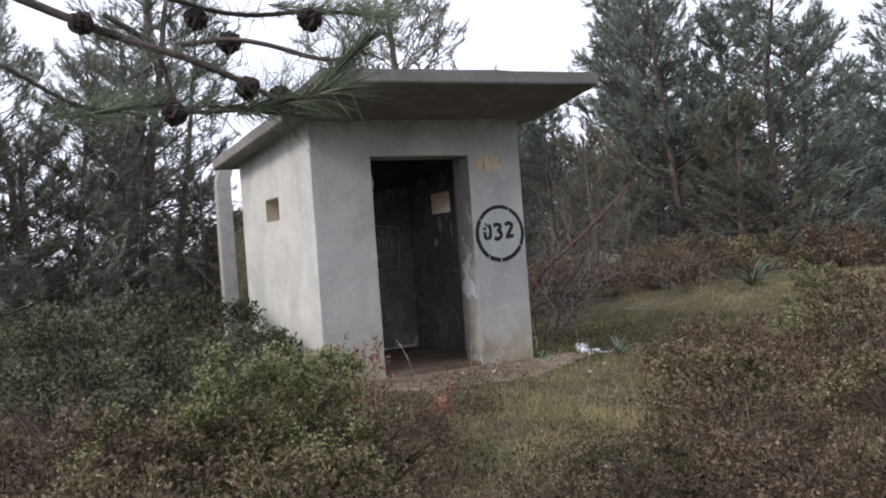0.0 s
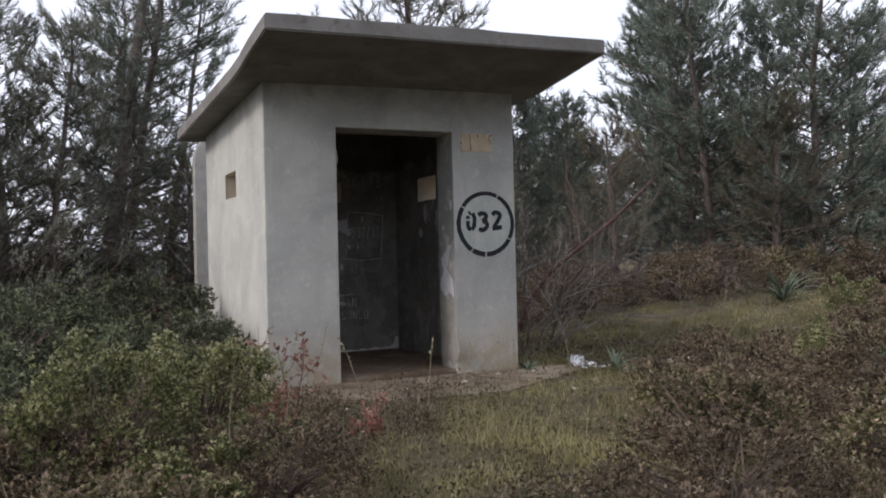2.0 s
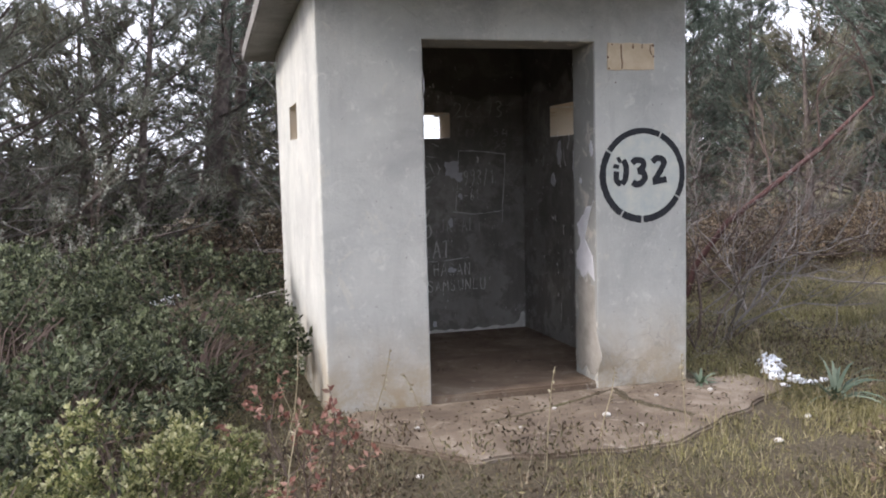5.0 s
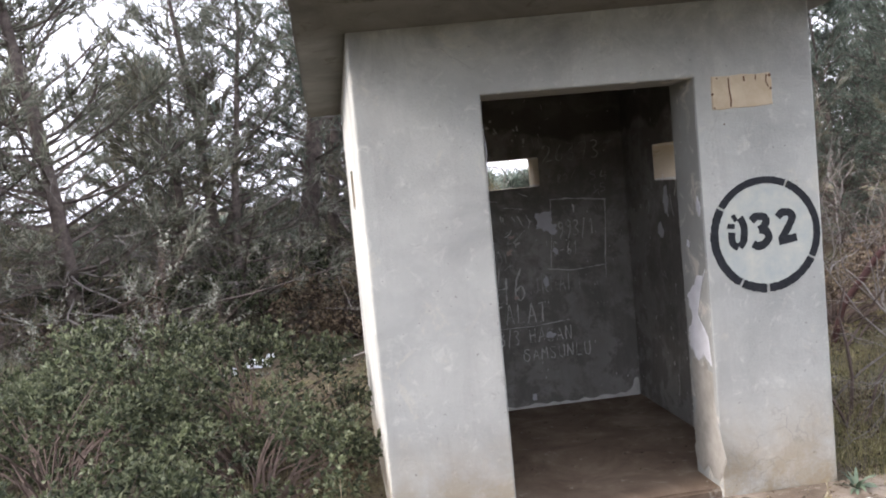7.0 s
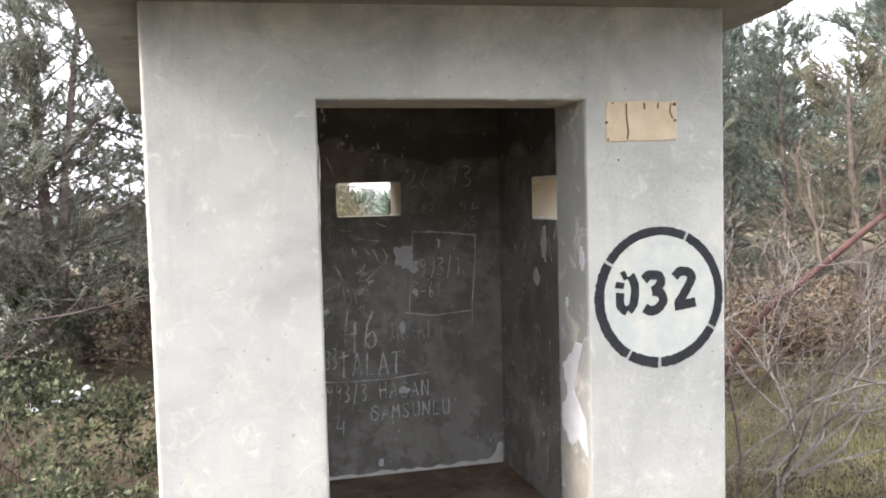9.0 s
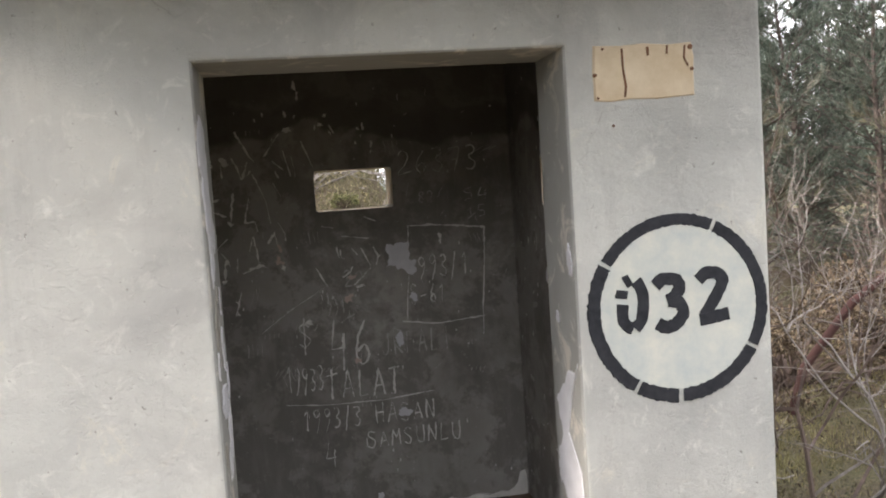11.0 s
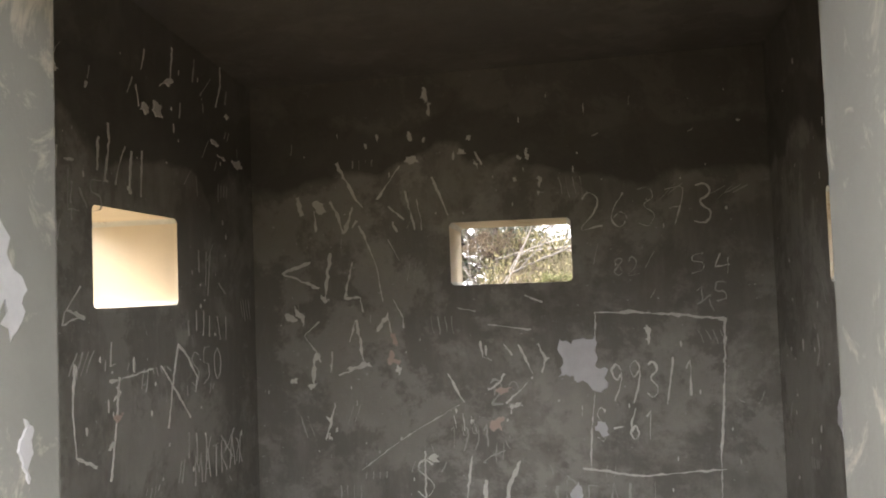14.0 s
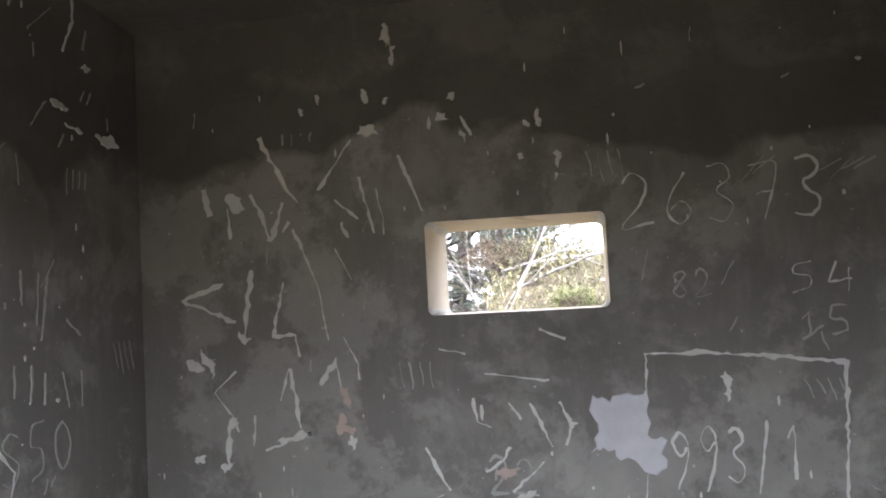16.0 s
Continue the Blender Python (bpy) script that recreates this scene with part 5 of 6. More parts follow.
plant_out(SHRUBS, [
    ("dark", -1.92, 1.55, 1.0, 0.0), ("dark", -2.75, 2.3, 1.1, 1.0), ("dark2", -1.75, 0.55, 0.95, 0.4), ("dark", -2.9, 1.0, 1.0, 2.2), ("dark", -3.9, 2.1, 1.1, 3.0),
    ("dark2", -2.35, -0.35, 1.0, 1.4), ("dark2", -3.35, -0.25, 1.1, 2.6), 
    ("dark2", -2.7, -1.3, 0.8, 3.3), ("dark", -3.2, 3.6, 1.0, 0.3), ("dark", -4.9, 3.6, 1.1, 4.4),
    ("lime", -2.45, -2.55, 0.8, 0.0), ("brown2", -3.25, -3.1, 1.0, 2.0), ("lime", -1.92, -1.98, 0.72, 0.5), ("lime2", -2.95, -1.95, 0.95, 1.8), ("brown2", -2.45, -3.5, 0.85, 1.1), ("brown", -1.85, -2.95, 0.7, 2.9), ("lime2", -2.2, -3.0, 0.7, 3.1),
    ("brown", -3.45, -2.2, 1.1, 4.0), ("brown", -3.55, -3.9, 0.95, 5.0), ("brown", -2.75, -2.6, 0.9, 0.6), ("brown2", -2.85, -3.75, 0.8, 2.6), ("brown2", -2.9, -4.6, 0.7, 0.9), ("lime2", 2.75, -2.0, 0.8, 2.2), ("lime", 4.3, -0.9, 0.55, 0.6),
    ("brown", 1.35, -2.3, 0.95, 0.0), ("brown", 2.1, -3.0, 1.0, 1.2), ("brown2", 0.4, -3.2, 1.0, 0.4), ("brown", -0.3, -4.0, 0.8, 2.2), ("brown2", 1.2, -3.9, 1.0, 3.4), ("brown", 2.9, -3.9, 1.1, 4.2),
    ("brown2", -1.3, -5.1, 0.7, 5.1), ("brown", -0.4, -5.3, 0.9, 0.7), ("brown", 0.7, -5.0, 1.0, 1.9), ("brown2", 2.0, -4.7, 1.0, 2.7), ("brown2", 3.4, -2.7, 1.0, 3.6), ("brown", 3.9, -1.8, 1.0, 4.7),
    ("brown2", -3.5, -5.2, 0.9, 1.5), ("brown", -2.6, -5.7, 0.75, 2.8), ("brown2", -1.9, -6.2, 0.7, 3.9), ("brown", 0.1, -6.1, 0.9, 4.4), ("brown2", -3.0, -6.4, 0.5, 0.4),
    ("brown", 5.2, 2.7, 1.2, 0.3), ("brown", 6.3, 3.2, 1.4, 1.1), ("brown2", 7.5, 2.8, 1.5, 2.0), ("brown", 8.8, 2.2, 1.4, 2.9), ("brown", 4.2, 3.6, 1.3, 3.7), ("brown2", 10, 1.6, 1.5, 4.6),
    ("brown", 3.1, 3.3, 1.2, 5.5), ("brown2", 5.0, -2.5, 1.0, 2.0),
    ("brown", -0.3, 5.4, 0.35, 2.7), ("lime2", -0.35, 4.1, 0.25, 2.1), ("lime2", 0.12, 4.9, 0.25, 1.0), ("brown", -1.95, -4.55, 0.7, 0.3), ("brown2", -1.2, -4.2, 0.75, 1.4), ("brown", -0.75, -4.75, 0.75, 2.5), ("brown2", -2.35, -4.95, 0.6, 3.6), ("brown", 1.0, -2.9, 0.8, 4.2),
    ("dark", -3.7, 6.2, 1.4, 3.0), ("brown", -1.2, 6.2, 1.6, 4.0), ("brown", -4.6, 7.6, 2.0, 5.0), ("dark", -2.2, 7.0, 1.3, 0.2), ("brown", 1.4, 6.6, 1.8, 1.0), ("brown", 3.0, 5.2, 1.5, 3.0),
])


def build_carpet(name, leaf, seed, count, ground_ok, height, blades, width, lean, label, category, mound=False, area=None):
    """Small growth all over a piece of ground, as one sheet of blades or of mounded sprigs."""
    rng = np.random.default_rng(seed)
    pile, at = Pile(), []
    while len(at) < count:
        x, y = (rng.uniform(area[0], area[1]), rng.uniform(area[2], area[3])) if area else (rng.triangular(-7, -0.5, 8.5), rng.triangular(-7.5, -4, 5))
        if ground_ok(x, y, rng):
            at.append((x, y, on_ground(x, y) - 0.01))
    at = np.array(at)
    b = np.repeat(at, blades, 0)
    rise = np.array([max(0.25, 0.95 + 1.5 * noise.noise((x * 1.5, y * 1.5, 8)) + 0.6 * noise.noise((x * 4.5, y * 4.5, 5))) for x, y, z in at])
    tall = np.repeat(rng.uniform(0.6, 1.25, count) * rise, blades) * height
    if mound:
        b[:, :2] += rng.normal(size=(len(b), 2)) * 0.06
        b[:, 2] += rng.uniform(0.05, 1, len(b)) * tall
        leaves(pile, b, scatter_angle(rng, len(b), lean) + rng.normal(size=b.shape) * 0.5, rng.uniform(0.6, 1.3, len(b)) * width * 2.6, width, rng, 0.2)
    else:
        b[:, :2] += rng.normal(size=(len(b), 2)) * 0.035
        needles(pile, b, scatter_angle(rng, len(b), lean), rng.uniform(0.4, 1.1, len(b)) * tall, width, rng)
    tagged(pile.object(name, leaf), label, category, kind="stuff")


def off_slab(x, y):
    return not (-0.75 < x < 1.28 and -0.78 < y < 2.3) and not (-1.15 < x < 1.2 and 0 < y < 2.3)


def track(x, y):
    """More grass along the trodden way up to the door."""
    along = 0.35 + 0.52 * (y + 1.2)
    return 0.35 * (1 - smooth_step(0.3, 0.95, abs(x - along))) * (1 - smooth_step(-2.7, -3.5, y)) if y < -1.0 else 0.0


def meadow(x, y, rng):
    k = noise.noise((x * 0.55, y * 0.55, 3)) + 0.35 * smooth_step(1.5, 4, x) - 0.2 * smooth_step(-1.5, -3, x)
    return off_slab(x, y) and k + track(x, y) > rng.uniform(-0.25, 0.35)


def heath(x, y, rng):
    if -1.0 < x < 1.8 and -1.7 < y < -0.6 and rng.random() > 0.2:  # hardly any in front of the slab
        return False
    k = noise.noise((x * 0.55, y * 0.55, 3)) + 0.35 * smooth_step(1.5, 4, x) * smooth_step(-2.2, -0.6, y)
    return off_slab(x, y) and k + track(x, y) < rng.uniform(-0.3, 0.3)


build_carpet("grass", GRASS, 31, 12500, meadow, 0.085, 9, 0.0055, 0.8, "short yellow-green winter grass and moss", "grass")
build_carpet("heather", HEATHER_LEAF, 32, 10000, heath, 0.13, 8, 0.0115, 0.6, "brown wintry heather covering the ground", "heather", True)
build_carpet("heath_herbs", GREEN_HEATH, 33, 6500, lambda x, y, r: off_slab(x, y), 0.11, 9, 0.010, 0.8, "olive low herbs between the heather", "herbs", True)
build_carpet("dry_straw", STRAW, 34, 2400, lambda x, y, r: off_slab(x, y), 0.2, 3, 0.004, 1.0, "pale dry straw among the heather", "straw")
BANK = (-0.75, 1.6, 2.9, 6.3)
build_carpet("bank_heather", GREEN_HEATH, 36, 2100, lambda x, y, r: noise.noise((x * 1.6, y * 1.6, 1)) > r.uniform(-0.3, 0.3), 0.16, 7, 0.014, 0.6, "brown heather on the bank behind the hut", "heather", True, BANK)
build_carpet("bank_grass", GREEN_HEATH, 37, 1500, lambda x, y, r: noise.noise((x * 1.6, y * 1.6, 1)) < r.uniform(-0.2, 0.4), 0.09, 8, 0.006, 0.8, "yellow-green grass on the bank behind the hut", "grass", False, BANK)
build_carpet("bank_straw", STRAW, 38, 120, lambda x, y, r: True, 0.2, 3, 0.005, 1.0, "pale dry straw on the bank behind the hut", "straw", False, BANK)
build_carpet("grass_rise", GRASS, 35, 9000, lambda x, y, r: x > 1.3 and y > -1.6 + 0.5 * noise.noise((x, y, 0)) and off_slab(x, y), 0.075, 9, 0.006, 0.9, "yellow-green grass on the sunny rise", "grass")


def build_litter():
    """Dead leaves and crumbs of earth blown onto the slab and over the sill."""
    rng = np.random.default_rng(36)
    n = 800
    x, y = rng.uniform(-0.95, 1.5, n), -np.abs(rng.normal(0, 0.45, n)) - 0.02
    inside = rng.random(n) < 0.18
    x[inside], y[inside] = rng.uniform(-0.75, 0.75, inside.sum()), rng.uniform(0.35, 1.85, inside.sum())
    z = np.where(y > 0, 0.004, np.where((np.abs(x - 0.3) < 1.1) & (y > -0.7), -0.03, -0.045))
    pile = Pile()
    flat = rng.normal(size=(n, 3)) * np.array([1, 1, 0.18]) + np.array([0, 0, 0.1])
    leaves(pile, np.stack([x, y, z], -1), flat, rng.uniform(0.01, 0.036, n), rng.uniform(0.003, 0.012, n), rng)
    tagged(pile.object("leaf_litter", HEATHER_LEAF), "dead brown leaves and twigs on the slab", "leaf litter", kind="stuff")


build_litter()


# ---- single things round the hut ----
def build_fence_post():
    """A cast concrete post with a cranked head, behind the hut."""
    bm = bmesh.new()
    x, y = -0.75, 4.3
    z = on_ground(x, y) - 0.3
    rings = []
    for px, pz, w in ((0, 0, 0.095), (0, 2.25 - z, 0.09), (0.05, 2.4 - z, 0.085), (0.22, 2.62 - z, 0.08)):
        rings.append([bm.verts.new((x + px + sx * w, y + sy * w, z + pz)) for sx, sy in ((-1, -1), (1, -1), (1, 1), (-1, 1))])
    for a, b in zip(rings, rings[1:]):
        for k in range(4):
            bm.faces.new([a[k], a[(k + 1) % 4], b[(k + 1) % 4], b[k]])
    bm.faces.new(rings[0][::-1]), bm.faces.new(rings[-1])
    bmesh.ops.recalc_face_normals(bm, faces=bm.faces[:])
    bmesh.ops.bevel(bm, geom=bm.edges[:], offset=0.012, segments=2, affect="EDGES")
    tagged(part("fence_post", bm, CONCRETE), "pale concrete fence post with a cranked head", "fence post")


build_fence_post()


def build_snow(x, y, w, seed, label):
    bm = bmesh.new()
    bmesh.ops.create_icosphere(bm, subdivisions=3, radius=1.0)
    for v in bm.verts:
        n = 1 + 0.7 * noise.noise(v.co * 1.9 + Vector((seed, 0, 0))) + 0.5 * noise.noise(v.co * 4.5 + Vector((0, seed, 0)))
        v.co = (v.co.x * w * n, v.co.y * w * 0.7 * n, max(-0.3, v.co.z) * w * 0.5 * n)
    ob = part("snow_patch", bm, SNOW, None, "", True)
    ob.location, ob.rotation_euler = (x, y, on_ground(x, y) + 0.03), (0, 0, seed * 1.3)
    tagged(ob, label, "snow", "remains of snow")


for n, (x, y, w) in enumerate([(1.93, 0.29, 0.065), (1.85, 0.17, 0.08), (1.77, 0.05, 0.075), (1.69, -0.07, 0.055), (1.62, -0.20, 0.05), (1.68, -0.30, 0.055), (1.78, -0.31, 0.035), (1.89, -0.29, 0.03), (1.55, -0.38, 0.025), (2.42, -0.75, 0.05), (2.3, -0.62, 0.03), (-2.12, 5.05, 0.12), (-2.38, 4.9, 0.08), (-2.0, 5.35, 0.06)]):
    build_snow(x, y, w, n + 1, "melting white lump of old snow on the grass")


def build_bare_shrub(x, y, seed, stems, length, radius, lean, label, mat=TWIG, depth=3, kids=3):
    rng = np.random.default_rng(seed)
    shrub = thing("bare_shrub", (x, y, on_ground(x, y)), label, "shrub", "bare shrubs")
    for n in range(stems):
        pile = Pile()
        a = rng.uniform(0, 6.28)
        d = (math.cos(a) * 0.6 + lean[0], math.sin(a) * 0.6 + lean[1], 1.0)
        branch_out(pile, (rng.normal() * 0.06, rng.normal() * 0.06, -0.05), d, length * rng.uniform(0.7, 1.1), radius * rng.uniform(0.7, 1.1), depth, rng, 0.25, 0.05, kids)
        if 1.0 < x < 2.6:  # twigs stop short of the hut wall
            for v in pile.v:
                v[:, 0] = np.maximum(v[:, 0], 1.17 - x)
        pile.object("stem", mat, shrub)
    return shrub


build_bare_shrub(1.62, 0.75, 81, 4, 1.05, 0.013, (0.15, -0.05), "leafless brown shrub growing beside the hut wall", BROWN_TWIG)
build_bare_shrub(2.05, 1.0, 82, 4, 1.1, 0.013, (0.3, -0.1), "large leafless shrub with grey crooked spreading branches", TWIG, 3, 4)
build_bare_shrub(1.8, 1.3, 90, 4, 1.1, 0.010, (0.1, 0.0), "leafless shrub with thin pale upright twigs", PALE_TWIG, 3, 2)
build_bare_shrub(2.9, 1.9, 83, 3, 1.1, 0.010, (0.1, 0.1), "tall leafless shrub with pale upright twigs", PALE_TWIG, 3, 4)
build_bare_shrub(1.75, 2.1, 84, 5, 1.0, 0.012, (0.0, 0.1), "brown leafless shrub behind the hut corner", BROWN_TWIG)
build_bare_shrub(2.5, 2.7, 94, 4, 1.0, 0.012, (0.0, 0.1), "dark leafless shrub in the thicket", BROWN_TWIG)
build_bare_shrub(3.5, 3.0, 85, 4, 1.0, 0.012, (0.0, 0.1), "brown leafless shrub before the pines", BROWN_TWIG)
build_bare_shrub(-3.4, 4.3, 86, 3, 0.9, 0.008, (-0.1, 0.0), "brown leafless shrub under the pines", BROWN_TWIG, 3, 2)
build_bare_shrub(-4.6, 4.4, 87, 3, 0.9, 0.008, (-0.1, 0.0), "brown leafless shrub among evergreen bushes", BROWN_TWIG, 3, 2)
build_bare_shrub(4.9, 3.7, 88, 4, 0.9, 0.012, (0, 0.0), "brown tangled leafless shrub at the thicket edge", BROWN_TWIG)


def build_silver_shrub(x, y, seed):
    rng = np.random.default_rng(seed)
    shrub = thing("silvery_shrub", (x, y, on_ground(x, y)), "thin shrub with small silvery white leaves", "shrub")
    wood, leaf, tips = Pile(), Pile(), []
    for n in range(4):
        a = rng.uniform(0, 6.28)
        branch_out(wood, (0, 0, -0.05), (math.cos(a) * 0.35, math.sin(a) * 0.35, 1), rng.uniform(0.75, 1.0), 0.0055, 2, rng, 0.12, 0.04, 4, tips)
    at, way = np.array([t[0] for t in tips]), np.array([t[1] for t in tips])
    b, w = np.repeat(at, 14, 0), np.repeat(way, 14, 0)
    b = b - w * rng.uniform(0, 0.16, (len(b), 1))
    leaves(leaf, b, w * 0.5 + rng.normal(size=b.shape) * 0.7, 0.03, 0.016, rng)
    wood.object("woody_base", BROWN_TWIG, shrub)
    leaf.object("foliage", GREY_LEAF, shrub)


build_silver_shrub(-2.55, 2.75, 91)
build_silver_shrub(-3.5, 3.1, 92)


def build_strap_plant(x, y, seed, count, length, label):
    """A tuft of arching strap leaves."""
    rng = np.random.default_rng(seed)
    plant = thing("asphodel_plant", (x, y, on_ground(x, y)), label, "plant", "strap-leaved plants")
    pile = Pile()
    for n in range(count):
        a, t = rng.uniform(0, 6.28), rng.uniform(0.3, 1.1)
        d, p, pts = np.array([math.cos(a) * math.sin(t), math.sin(a) * math.sin(t), math.cos(t)]), np.zeros(3), []
        for k in range(6):
            pts.append(p)
            p = p + d * length * rng.uniform(0.85, 1.1) / 5
            d = unit(d + np.array([0, 0, -0.3]))
        pts = np.array(pts)
        s = np.array([-math.sin(a), math.cos(a), 0])
        w = 0.011 * np.array([0.8, 1, 1, 0.8, 0.5, 0.05])[:, None]
        v = np.concatenate([pts - s * w, pts + s * w + np.array([0, 0, 0.004])])
        f = [(k, k + 6, k + 7) for k in range(5)] + [(k, k + 7, k + 1) for k in range(5)]
        pile.add(v, f)
    pile.object("leaf_tuft", STRAP_LEAF, plant)


for n, (x, y, c, k) in enumerate([(5.7, 1.3, 60, 0.6), (2.75, -2.1, 45, 0.42), (3.2, -1.7, 40, 0.45), (1.62, -0.72, 26, 0.32), (1.15, -0.12, 22, 0.14)]):
    build_strap_plant(x, y, 110 + n, c, k, "blue-green tuft of arching strap leaves in the grass")


def build_stalk(x, y, height, lean, seed, label, pods=0):
    rng = np.random.default_rng(seed)
    pts = curve_points((0, 0, -0.03), (lean[0], lean[1], 1), height, 0.05, 7, rng)
    pile = Pile()
    pile.tube(pts, np.linspace(0.0035, 0.0018, 8), 4)
    stalk = thing("dry_stalk", (x, y, on_ground(x, y)), label, "dry stalk", "dry stalks")
    pile.object("stem", STRAW, stalk)
    if pods:
        head = Pile()
        k = rng.uniform(0.62, 1.0, pods)
        b = np.stack([np.interp(k, np.linspace(0, 1, 8), pts[:, c]) for c in range(3)], -1)
        leaves(head, b, rng.normal(size=(pods, 3)) + np.array([0, 0, 0.6]), 0.022, 0.011, rng)
        head.object("seed_head", STRAW, stalk)


for n, (x, y, h, lx, ly, p) in enumerate([
    (4.6, 1.9, 0.95, 0.0, 0.0, 0), (-1.62, -2.2, 0.75, 0.28, 0.1, 16), (-1.05, -0.95, 0.6, 0.1, 0.0, 14), (-0.75, -1.3, 0.55, -0.25, 0.1, 14), (-0.3, -1.2, 0.5, 0.05, 0.1, 10), (0.55, -0.95, 0.42, 0.05, 0, 22),
    (1.3, -0.55, 0.45, -0.15, 0, 8), (0.1, -0.9, 0.4, 0.2, 0, 8), (-2.1, -3.2, 0.8, 0.2, 0.1, 12), (-2.7, -3.9, 0.7, -0.2, 0.0, 10), (-1.4, -0.6, 0.6, 0.25, 0, 0), (-1.25, -0.9, 0.5, -0.3, 0.1, 0), (2.3, -0.5, 0.6, 0.5, -0.3, 0),
    (2.6, -0.8, 0.6, 0.7, -0.2, 0), (1.6, -1.9, 0.5, 0.2, 0, 8), (-0.5, -2.6, 0.45, 0.1, 0.1, 8), (0.8, -2.1, 0.45, -0.2, 0, 8), (3.1, -1.0, 0.5, 0.1, 0, 8), (-3.0, -2.6, 0.7, 0.1, 0, 10), (2.0, -2.4, 0.5, 0.3, 0.1, 6),
]):
    build_stalk(x, y, h, (lx, ly), 130 + n, "pale dry grass stalk standing in the heath", p)


def build_seedling(x, y, seed, height):
    rng = np.random.default_rng(seed)
    plant = thing("red_leaved_sapling", (x, y, on_ground(x, y)), "small sapling with reddish pink winter leaves", "sapling", "reddish saplings")
    wood, leaf, tips = Pile(), Pile(), []
    for n in range(3):
        a = rng.uniform(0, 6.28)
        branch_out(wood, (rng.normal() * 0.03, rng.normal() * 0.03, -0.03), (math.cos(a) * 0.25, math.sin(a) * 0.25, 1), height * rng.uniform(0.55, 0.75), 0.005, 1, rng, 0.1, 0.05, 5, tips)
    at, way = np.array([t[0] for t in tips]), np.array([t[1] for t in tips])
    b, w = np.repeat(at, 12, 0), np.repeat(way, 12, 0)
    b = b - w * rng.uniform(0, 0.2, (len(b), 1)) * height
    leaves(leaf, b, w * 0.4 + rng.normal(size=b.shape) * 0.8, 0.036, 0.019, rng)
    wood.object("woody_base", BROWN_TWIG, plant)
    leaf.object("foliage", PINK_LEAF, plant)


build_seedling(-1.32, -1.5, 151, 0.66)
build_seedling(-1.55, -1.85, 152, 0.35)
build_seedling(-1.15, -2.2, 153, 0.3)


def build_fallen_branch(x, y, seed, length, turn, label, mat=TWIG, rise=0.04):
    rng = np.random.default_rng(seed)
    pile = Pile()
    branch_out(pile, (0, 0, 0.02), (math.cos(turn), math.sin(turn), rise), length, 0.008 + 0.004 * rng.random(), 2, rng, 0.09, 0.0, 3)
    v = np.concatenate(pile.v)
    v[:, 2] = np.maximum(v[:, 2], 0.004)
    ob = soup("fallen_branch", v, np.concatenate(pile.f), mat)
    ob.location = (x, y, on_ground(x, y) - 0.01)
    tagged(ob, label, "branch", "fallen branches")


for n, (x, y, k, turn) in enumerate([(-0.8, 4.2, 1.5, 0.1), (-0.6, 4.6, 1.4, -0.1), (-1.0, 5.2, 1.6, 0.2), (-0.3, 3.6, 1.3, 0.25), (0.5, 3.9, 1.2, 2.9), (0.7, 5.0, 1.5, 3.3), (-1.5, 4.4, 1.5, 0.3), (-0.2, 5.6, 1.5, 0.5), (0.9, 3.3, 1.1, 2.6), (-0.5, 4.0, 1.0, 0.45), (0.4, 4.3, 0.9, 2.7), (-0.4, 4.9, 1.1, -0.2), (0.5, 4.7, 1.0, 3.0), (-0.3, 5.3, 1.0, 0.15), (0.0, 4.5, 0.8, 0.8), (0.3, 5.1, 0.8, 2.3), (-0.6, 4.45, 1.2, 0.05),
                                 (4.2, 1.7, 0.7, 2.4), (4.9, 1.6, 0.6, 0.5), (1.7, -0.55, 0.45, -0.4), (0.2, -3.0, 0.6, 0.6), (-4.5, 4.8, 1.8, 0.2), (-3.4, 5.0, 1.6, 2.8), (-5.6, 5.2, 1.6, 0.6)]):
    build_fallen_branch(x, y, 170 + n, k, turn, "dead grey branch lying on the ground", PALE_TWIG if n < 17 else TWIG, 0.14 if n < 17 else 0.04)


def build_stick(x, y, seed, length, turn, radius):
    """A long straight dead stick lying across the bank."""
    rng = np.random.default_rng(seed)
    k = np.linspace(-0.5, 0.5, 9) * length
    bend = rng.normal() * 0.04
    pts = np.array([(x + q * math.cos(turn) - bend * q * q * math.sin(turn), y + q * math.sin(turn) + bend * q * q * math.cos(turn), 0) for q in k])
    ground = [on_ground(px, py) for px, py, pz in pts]
    line = np.polyval(np.polyfit(k, ground, 1), k)
    pts[:, 2] = line + max(0, max(g - q for g, q in zip(ground, line))) * 0.5 + 0.05 + rng.normal(size=9) * 0.006
    pile = Pile()
    pile.tube(pts, np.linspace(radius, radius * 0.5, 9), 6)
    for n in range(3):
        at = pts[rng.integers(2, 8)]
        pile.tube(curve_points(at, (math.cos(turn + rng.normal() * 0.7), math.sin(turn + rng.normal() * 0.7), 0.35), rng.uniform(0.15, 0.4), 0.08, 4, rng), np.linspace(radius * 0.5, 0.003, 5), 4)
    ob = pile.object("dead_stick", PALE_TWIG if seed % 3 == 0 else TWIG, None, "", True)
    tagged(ob, "long pale dead stick lying across the bank", "stick", "sticks on the bank")


for n in range(15):
    rng = random.Random(300 + n)
    build_stick(rng.uniform(-0.35, 0.25), 3.3 + 0.19 * n + rng.uniform(-0.1, 0.1), 300 + n, rng.uniform(0.7, 1.3), rng.gauss(0, 0.28) if n % 4 else rng.gauss(1.2, 0.3), rng.uniform(0.005, 0.010))


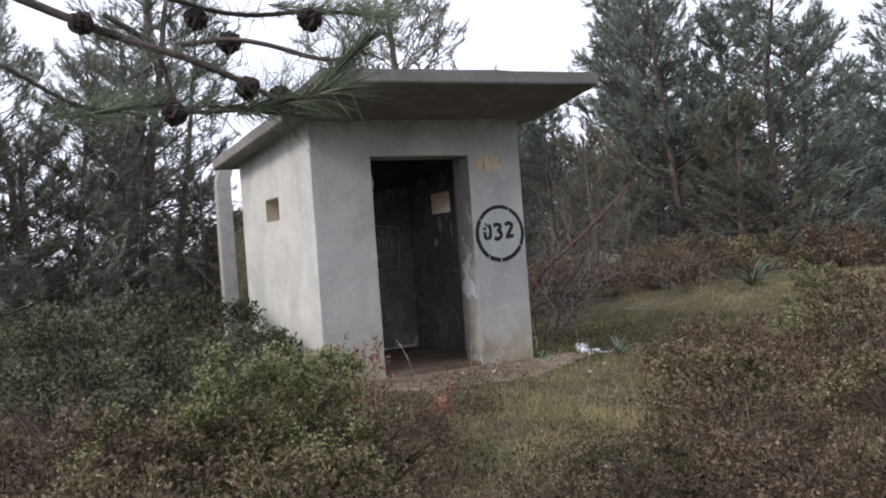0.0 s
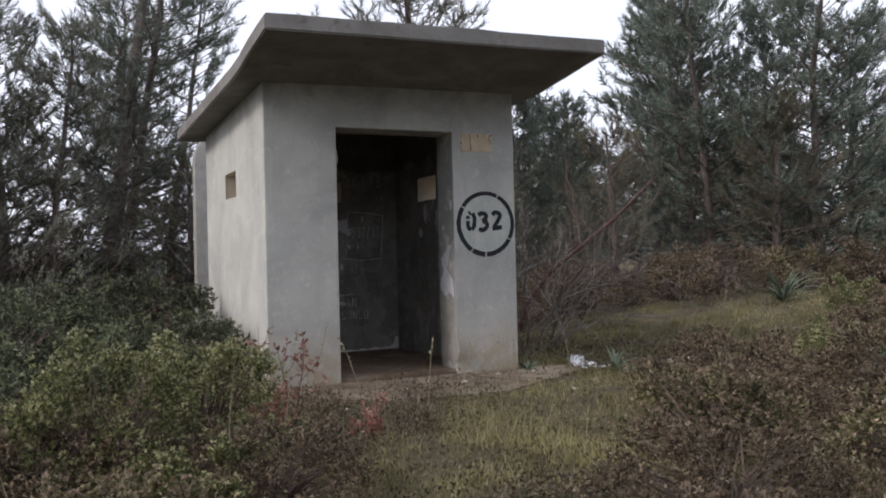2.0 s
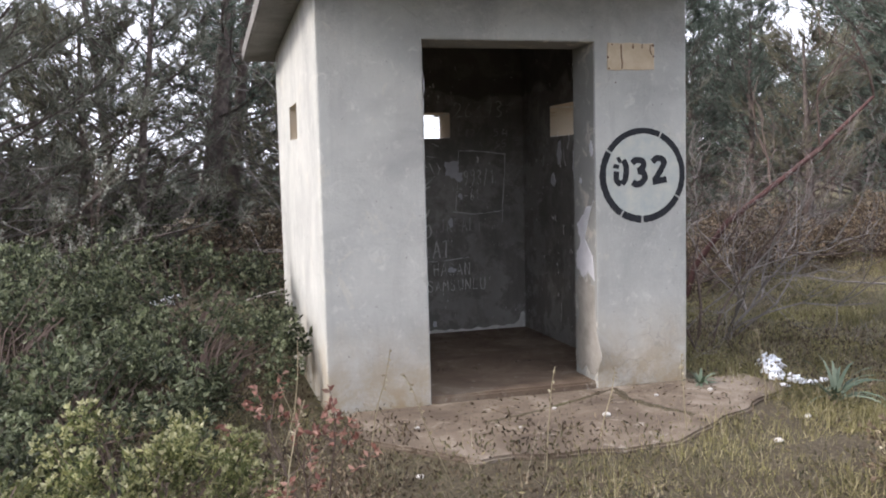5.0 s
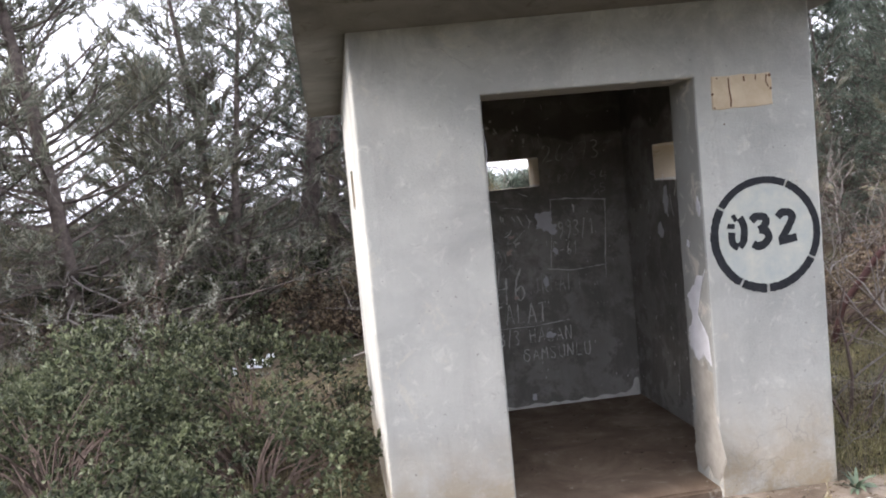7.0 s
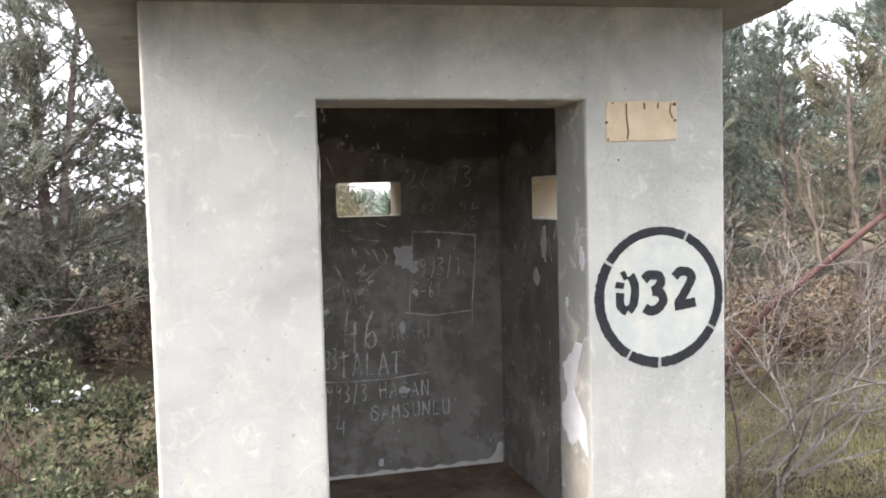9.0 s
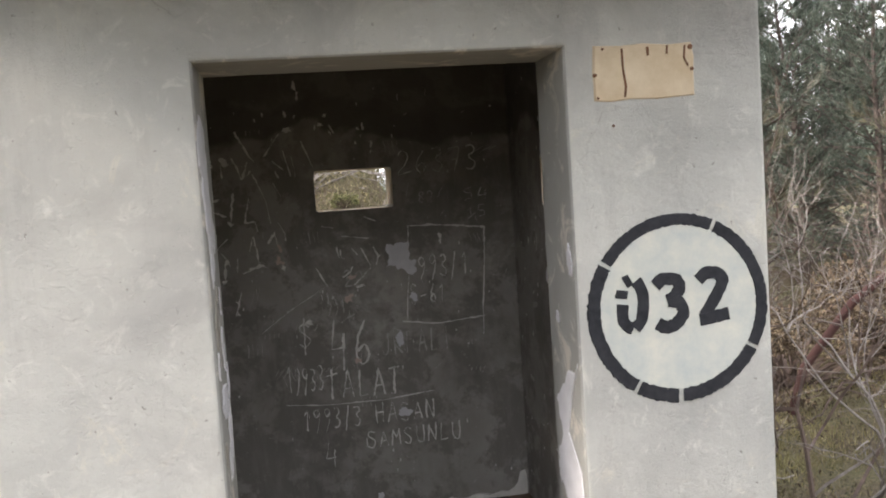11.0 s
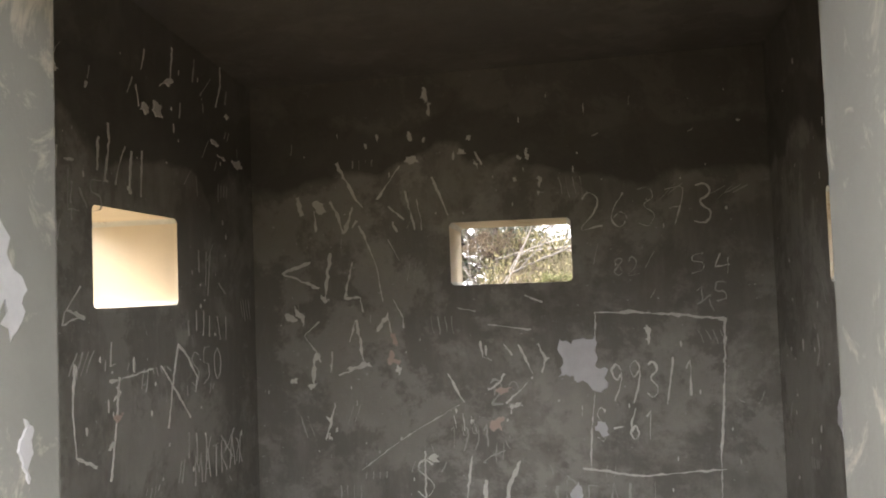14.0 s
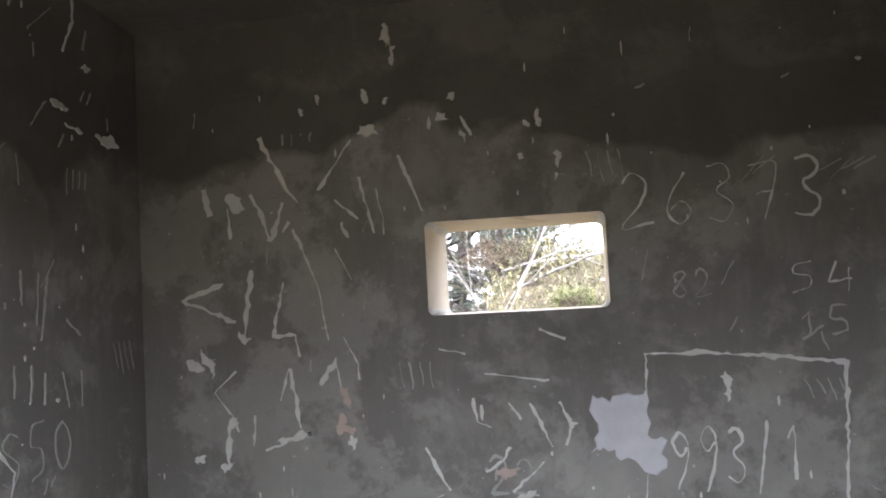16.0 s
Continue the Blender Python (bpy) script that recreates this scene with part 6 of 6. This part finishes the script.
def build_red_stem():
    """A leaning strawberry tree with smooth red bark."""
    rng = np.random.default_rng(190)
    tree = thing("strawberry_tree", (2.75, 2.75, on_ground(2.75, 2.75)), "leaning strawberry tree with smooth dark red bark", "tree")
    pile = Pile()
    pts = np.array([(0, 0, -0.1), (0.1, -0.05, 0.3), (0.35, -0.2, 0.72), (0.8, -0.25, 1.04), (1.35, -0.25, 1.4), (2.0, -0.2, 1.9)])
    pile.tube(pts, [0.03, 0.029, 0.028, 0.026, 0.024, 0.016], 8)
    pile.object("trunk", RED_STEM, tree, "", True)
    wood = Pile()
    for k in (3, 4, 5):
        branch_out(wood, pts[k], (rng.uniform(-0.3, 0.6), rng.normal() * 0.4, 0.9), 0.7, 0.014, 2, rng, 0.12, 0.03, 3)
    wood.object("limb_framework", BROWN_TWIG, tree)


build_red_stem()


def build_near_pine():
    """The pine beside the start of the walk: its trunk stands aside, one low limb with cones hangs into view."""
    rng = np.random.default_rng(200)
    x, y = -5.1, -4.9
    tree = thing("coned_pine", (x, y, on_ground(x, y)), "pine with a low limb of dark cones and long needles", "pine tree")
    g = on_ground(x, y)
    trunk = Pile()
    tp = curve_points((0, 0, -0.15), (0, 0, 1), 4.6, 0.03, 8, rng, 0.1)
    trunk.tube(tp, np.linspace(0.11, 0.03, 9), 9)
    trunk.object("trunk", BARK, tree, "", True)

    def local(*pts):
        return np.array(pts) - np.array([x, y, g])

    lines = [
        local((-5.08, -4.9, 1.95), (-4.4, -5.15, 1.9), (-3.85, -5.4, 1.73), (-3.54, -5.49, 1.62), (-3.40, -5.55, 1.55), (-3.30, -5.61, 1.48), (-3.20, -5.66, 1.45), (-3.10, -5.72, 1.44)),
        local((-3.54, -5.49, 1.62), (-3.45, -5.51, 1.52), (-3.39, -5.53, 1.44), (-3.30, -5.58, 1.41), (-3.19, -5.63, 1.395)),
        local((-3.85, -5.4, 1.73), (-3.5, -5.48, 1.66), (-3.3, -5.55, 1.63), (-3.12, -5.66, 1.60), (-3.02, -5.74, 1.58)),
        local((-4.2, -5.25, 1.84), (-3.85, -5.4, 1.56), (-3.74, -5.45, 1.50), (-3.58, -5.45, 1.44), (-3.42, -5.47, 1.44)),
        local((-3.40, -5.55, 1.55), (-3.28, -5.6, 1.545), (-3.14, -5.68, 1.53), (-3.05, -5.74, 1.54)),
        local((-3.75, -5.42, 1.69), (-3.62, -5.5, 1.72), (-3.45, -5.56, 1.72), (-3.28, -5.62, 1.70)),
    ]
    for n, line in enumerate(lines):
        pile = Pile()
        line = line + np.concatenate([np.zeros((1, 3)), rng.normal(size=(len(line) - 2, 3)) * 0.02, np.zeros((1, 3))])
        knots = np.linspace(0, 1, len(line))
        fine = np.linspace(0, 1, len(line) * 4)
        line = np.stack([np.interp(fine, knots, line[:, c]) for c in range(3)], -1)
        line[2:-2] = (line[:-4] + line[1:-3] + line[2:-2] + line[3:-1] + line[4:]) / 5  # rounded bends
        pile.tube(line, np.linspace(0.013 if n == 0 else 0.006, 0.004, len(line)), 6)
        pile.object("limb", BARK, tree, "", True)
        tuft = Pile()
        ways = line[-1] - line[-2]
        ways = ways * 4
        for end, many in ((1.0, 120), (0.7, 90), (0.4, 60)):
            p = line[-1] - ways * (1 - end) * 2.0
            b = np.repeat(p[None], many, 0) - unit(ways) * rng.uniform(0, 0.10, (many, 1))
            needles(tuft, b, unit(ways) * 0.9 + rng.normal(size=(many, 3)) * 0.5 + np.array([0, 0, 0.15]), rng.uniform(0.09, 0.15, many), 0.0022, rng)
        for q in line[8:-1:3]:
            b = np.repeat(q[None], 50, 0) - unit(ways) * rng.uniform(-0.06, 0.06, (50, 1))
            needles(tuft, b, rng.normal(size=(50, 3)) * 0.7 + np.array([0.2, 0.1, 0.5]), rng.uniform(0.06, 0.12, 50), 0.002, rng)
        tuft.object("needle_tuft", NEAR_NEEDLE, tree)
    for p in ((-3.29, -5.62, 1.465), (-3.225, -5.635, 1.445), (-3.42, -5.54, 1.425), (-3.30, -5.55, 1.575), (-3.36, -5.535, 1.625), (-3.585, -5.49, 1.615), (-3.16, -5.67, 1.60)):
        bm = bmesh.new()
        bmesh.ops.create_icosphere(bm, subdivisions=3, radius=0.0215)
        for v in bm.verts:
            a, h = math.atan2(v.co.y, v.co.x), v.co.z / 0.0215
            v.co *= (1.0 + 0.28 * math.sin(a * 7 + h * 9) * math.cos(h * 10)) * (1.05 - 0.2 * h)
        cone = part("cone", bm, CONE, tree, "dark closed pine cone", False)
        cone.location = Vector(p) - Vector((x, y, g)) - Vector((0, 0, 0.012))
        cone.rotation_euler = (rng.uniform(-0.6, 0.6), rng.uniform(-0.6, 0.6), rng.uniform(0, 6))
    wood, crown, at, way = Pile(), Pile(), [], []
    for n in range(34):
        k = rng.uniform(0.55, 1.0)
        a = rng.uniform(0, 6.28)
        if k < 0.8 and abs((a + 0.55 + math.pi) % (2 * math.pi) - math.pi) < 0.8:
            continue
        p0 = np.array([np.interp(k, np.linspace(0, 1, 9), tp[:, c]) for c in range(3)])
        pts = curve_points(p0, (math.cos(a), math.sin(a), 0.4), 1.5 * (1.2 - k) + 0.3, 0.1, 5, rng, 0.05)
        wood.tube(pts, np.linspace(0.015, 0.005, 6), 4)
        at += [pts[-1], pts[-2], pts[-3]]
        way += [pts[-1] - pts[-2]] * 3
    tufts(crown, np.array(at), np.array(way), rng, 45, 0.15, 0.006)
    wood.object("limb_framework", BARK, tree)
    crown.object("crown", NEEDLE, tree)


build_near_pine()


def build_pebble(x, y, size, seed):
    bm = bmesh.new()
    bmesh.ops.create_icosphere(bm, subdivisions=2, radius=size)
    for v in bm.verts:
        v.co *= 1 + 0.3 * noise.noise(v.co * (1.2 / size) + Vector((seed, 2, 0)))
        v.co.z *= 0.6
    ob = part("pebble", bm, PEBBLE, None, "", True)
    on_apron = -0.8 < x < 1.2 and -0.7 < y < 0
    ob.location = (x, y, (-0.035 if on_apron else on_ground(x, y)) + size * 0.45)
    tagged(ob, "small pale stone lying on the concrete slab" if on_apron else "small pale stone lying on the earth", "stone", "loose stones")


for n, (x, y, k) in enumerate([(0.30, -0.58, 0.022), (0.1, -0.35, 0.012), (-0.7, -0.45, 0.014), (0.75, -0.3, 0.012), (1.1, -0.3, 0.015), (-1.05, -0.5, 0.016), (-0.85, -1.1, 0.018), (1.3, -0.9, 0.02), (0.9, -1.2, 0.022), (-0.2, -0.62, 0.01)]):
    build_pebble(x, y, k, n)
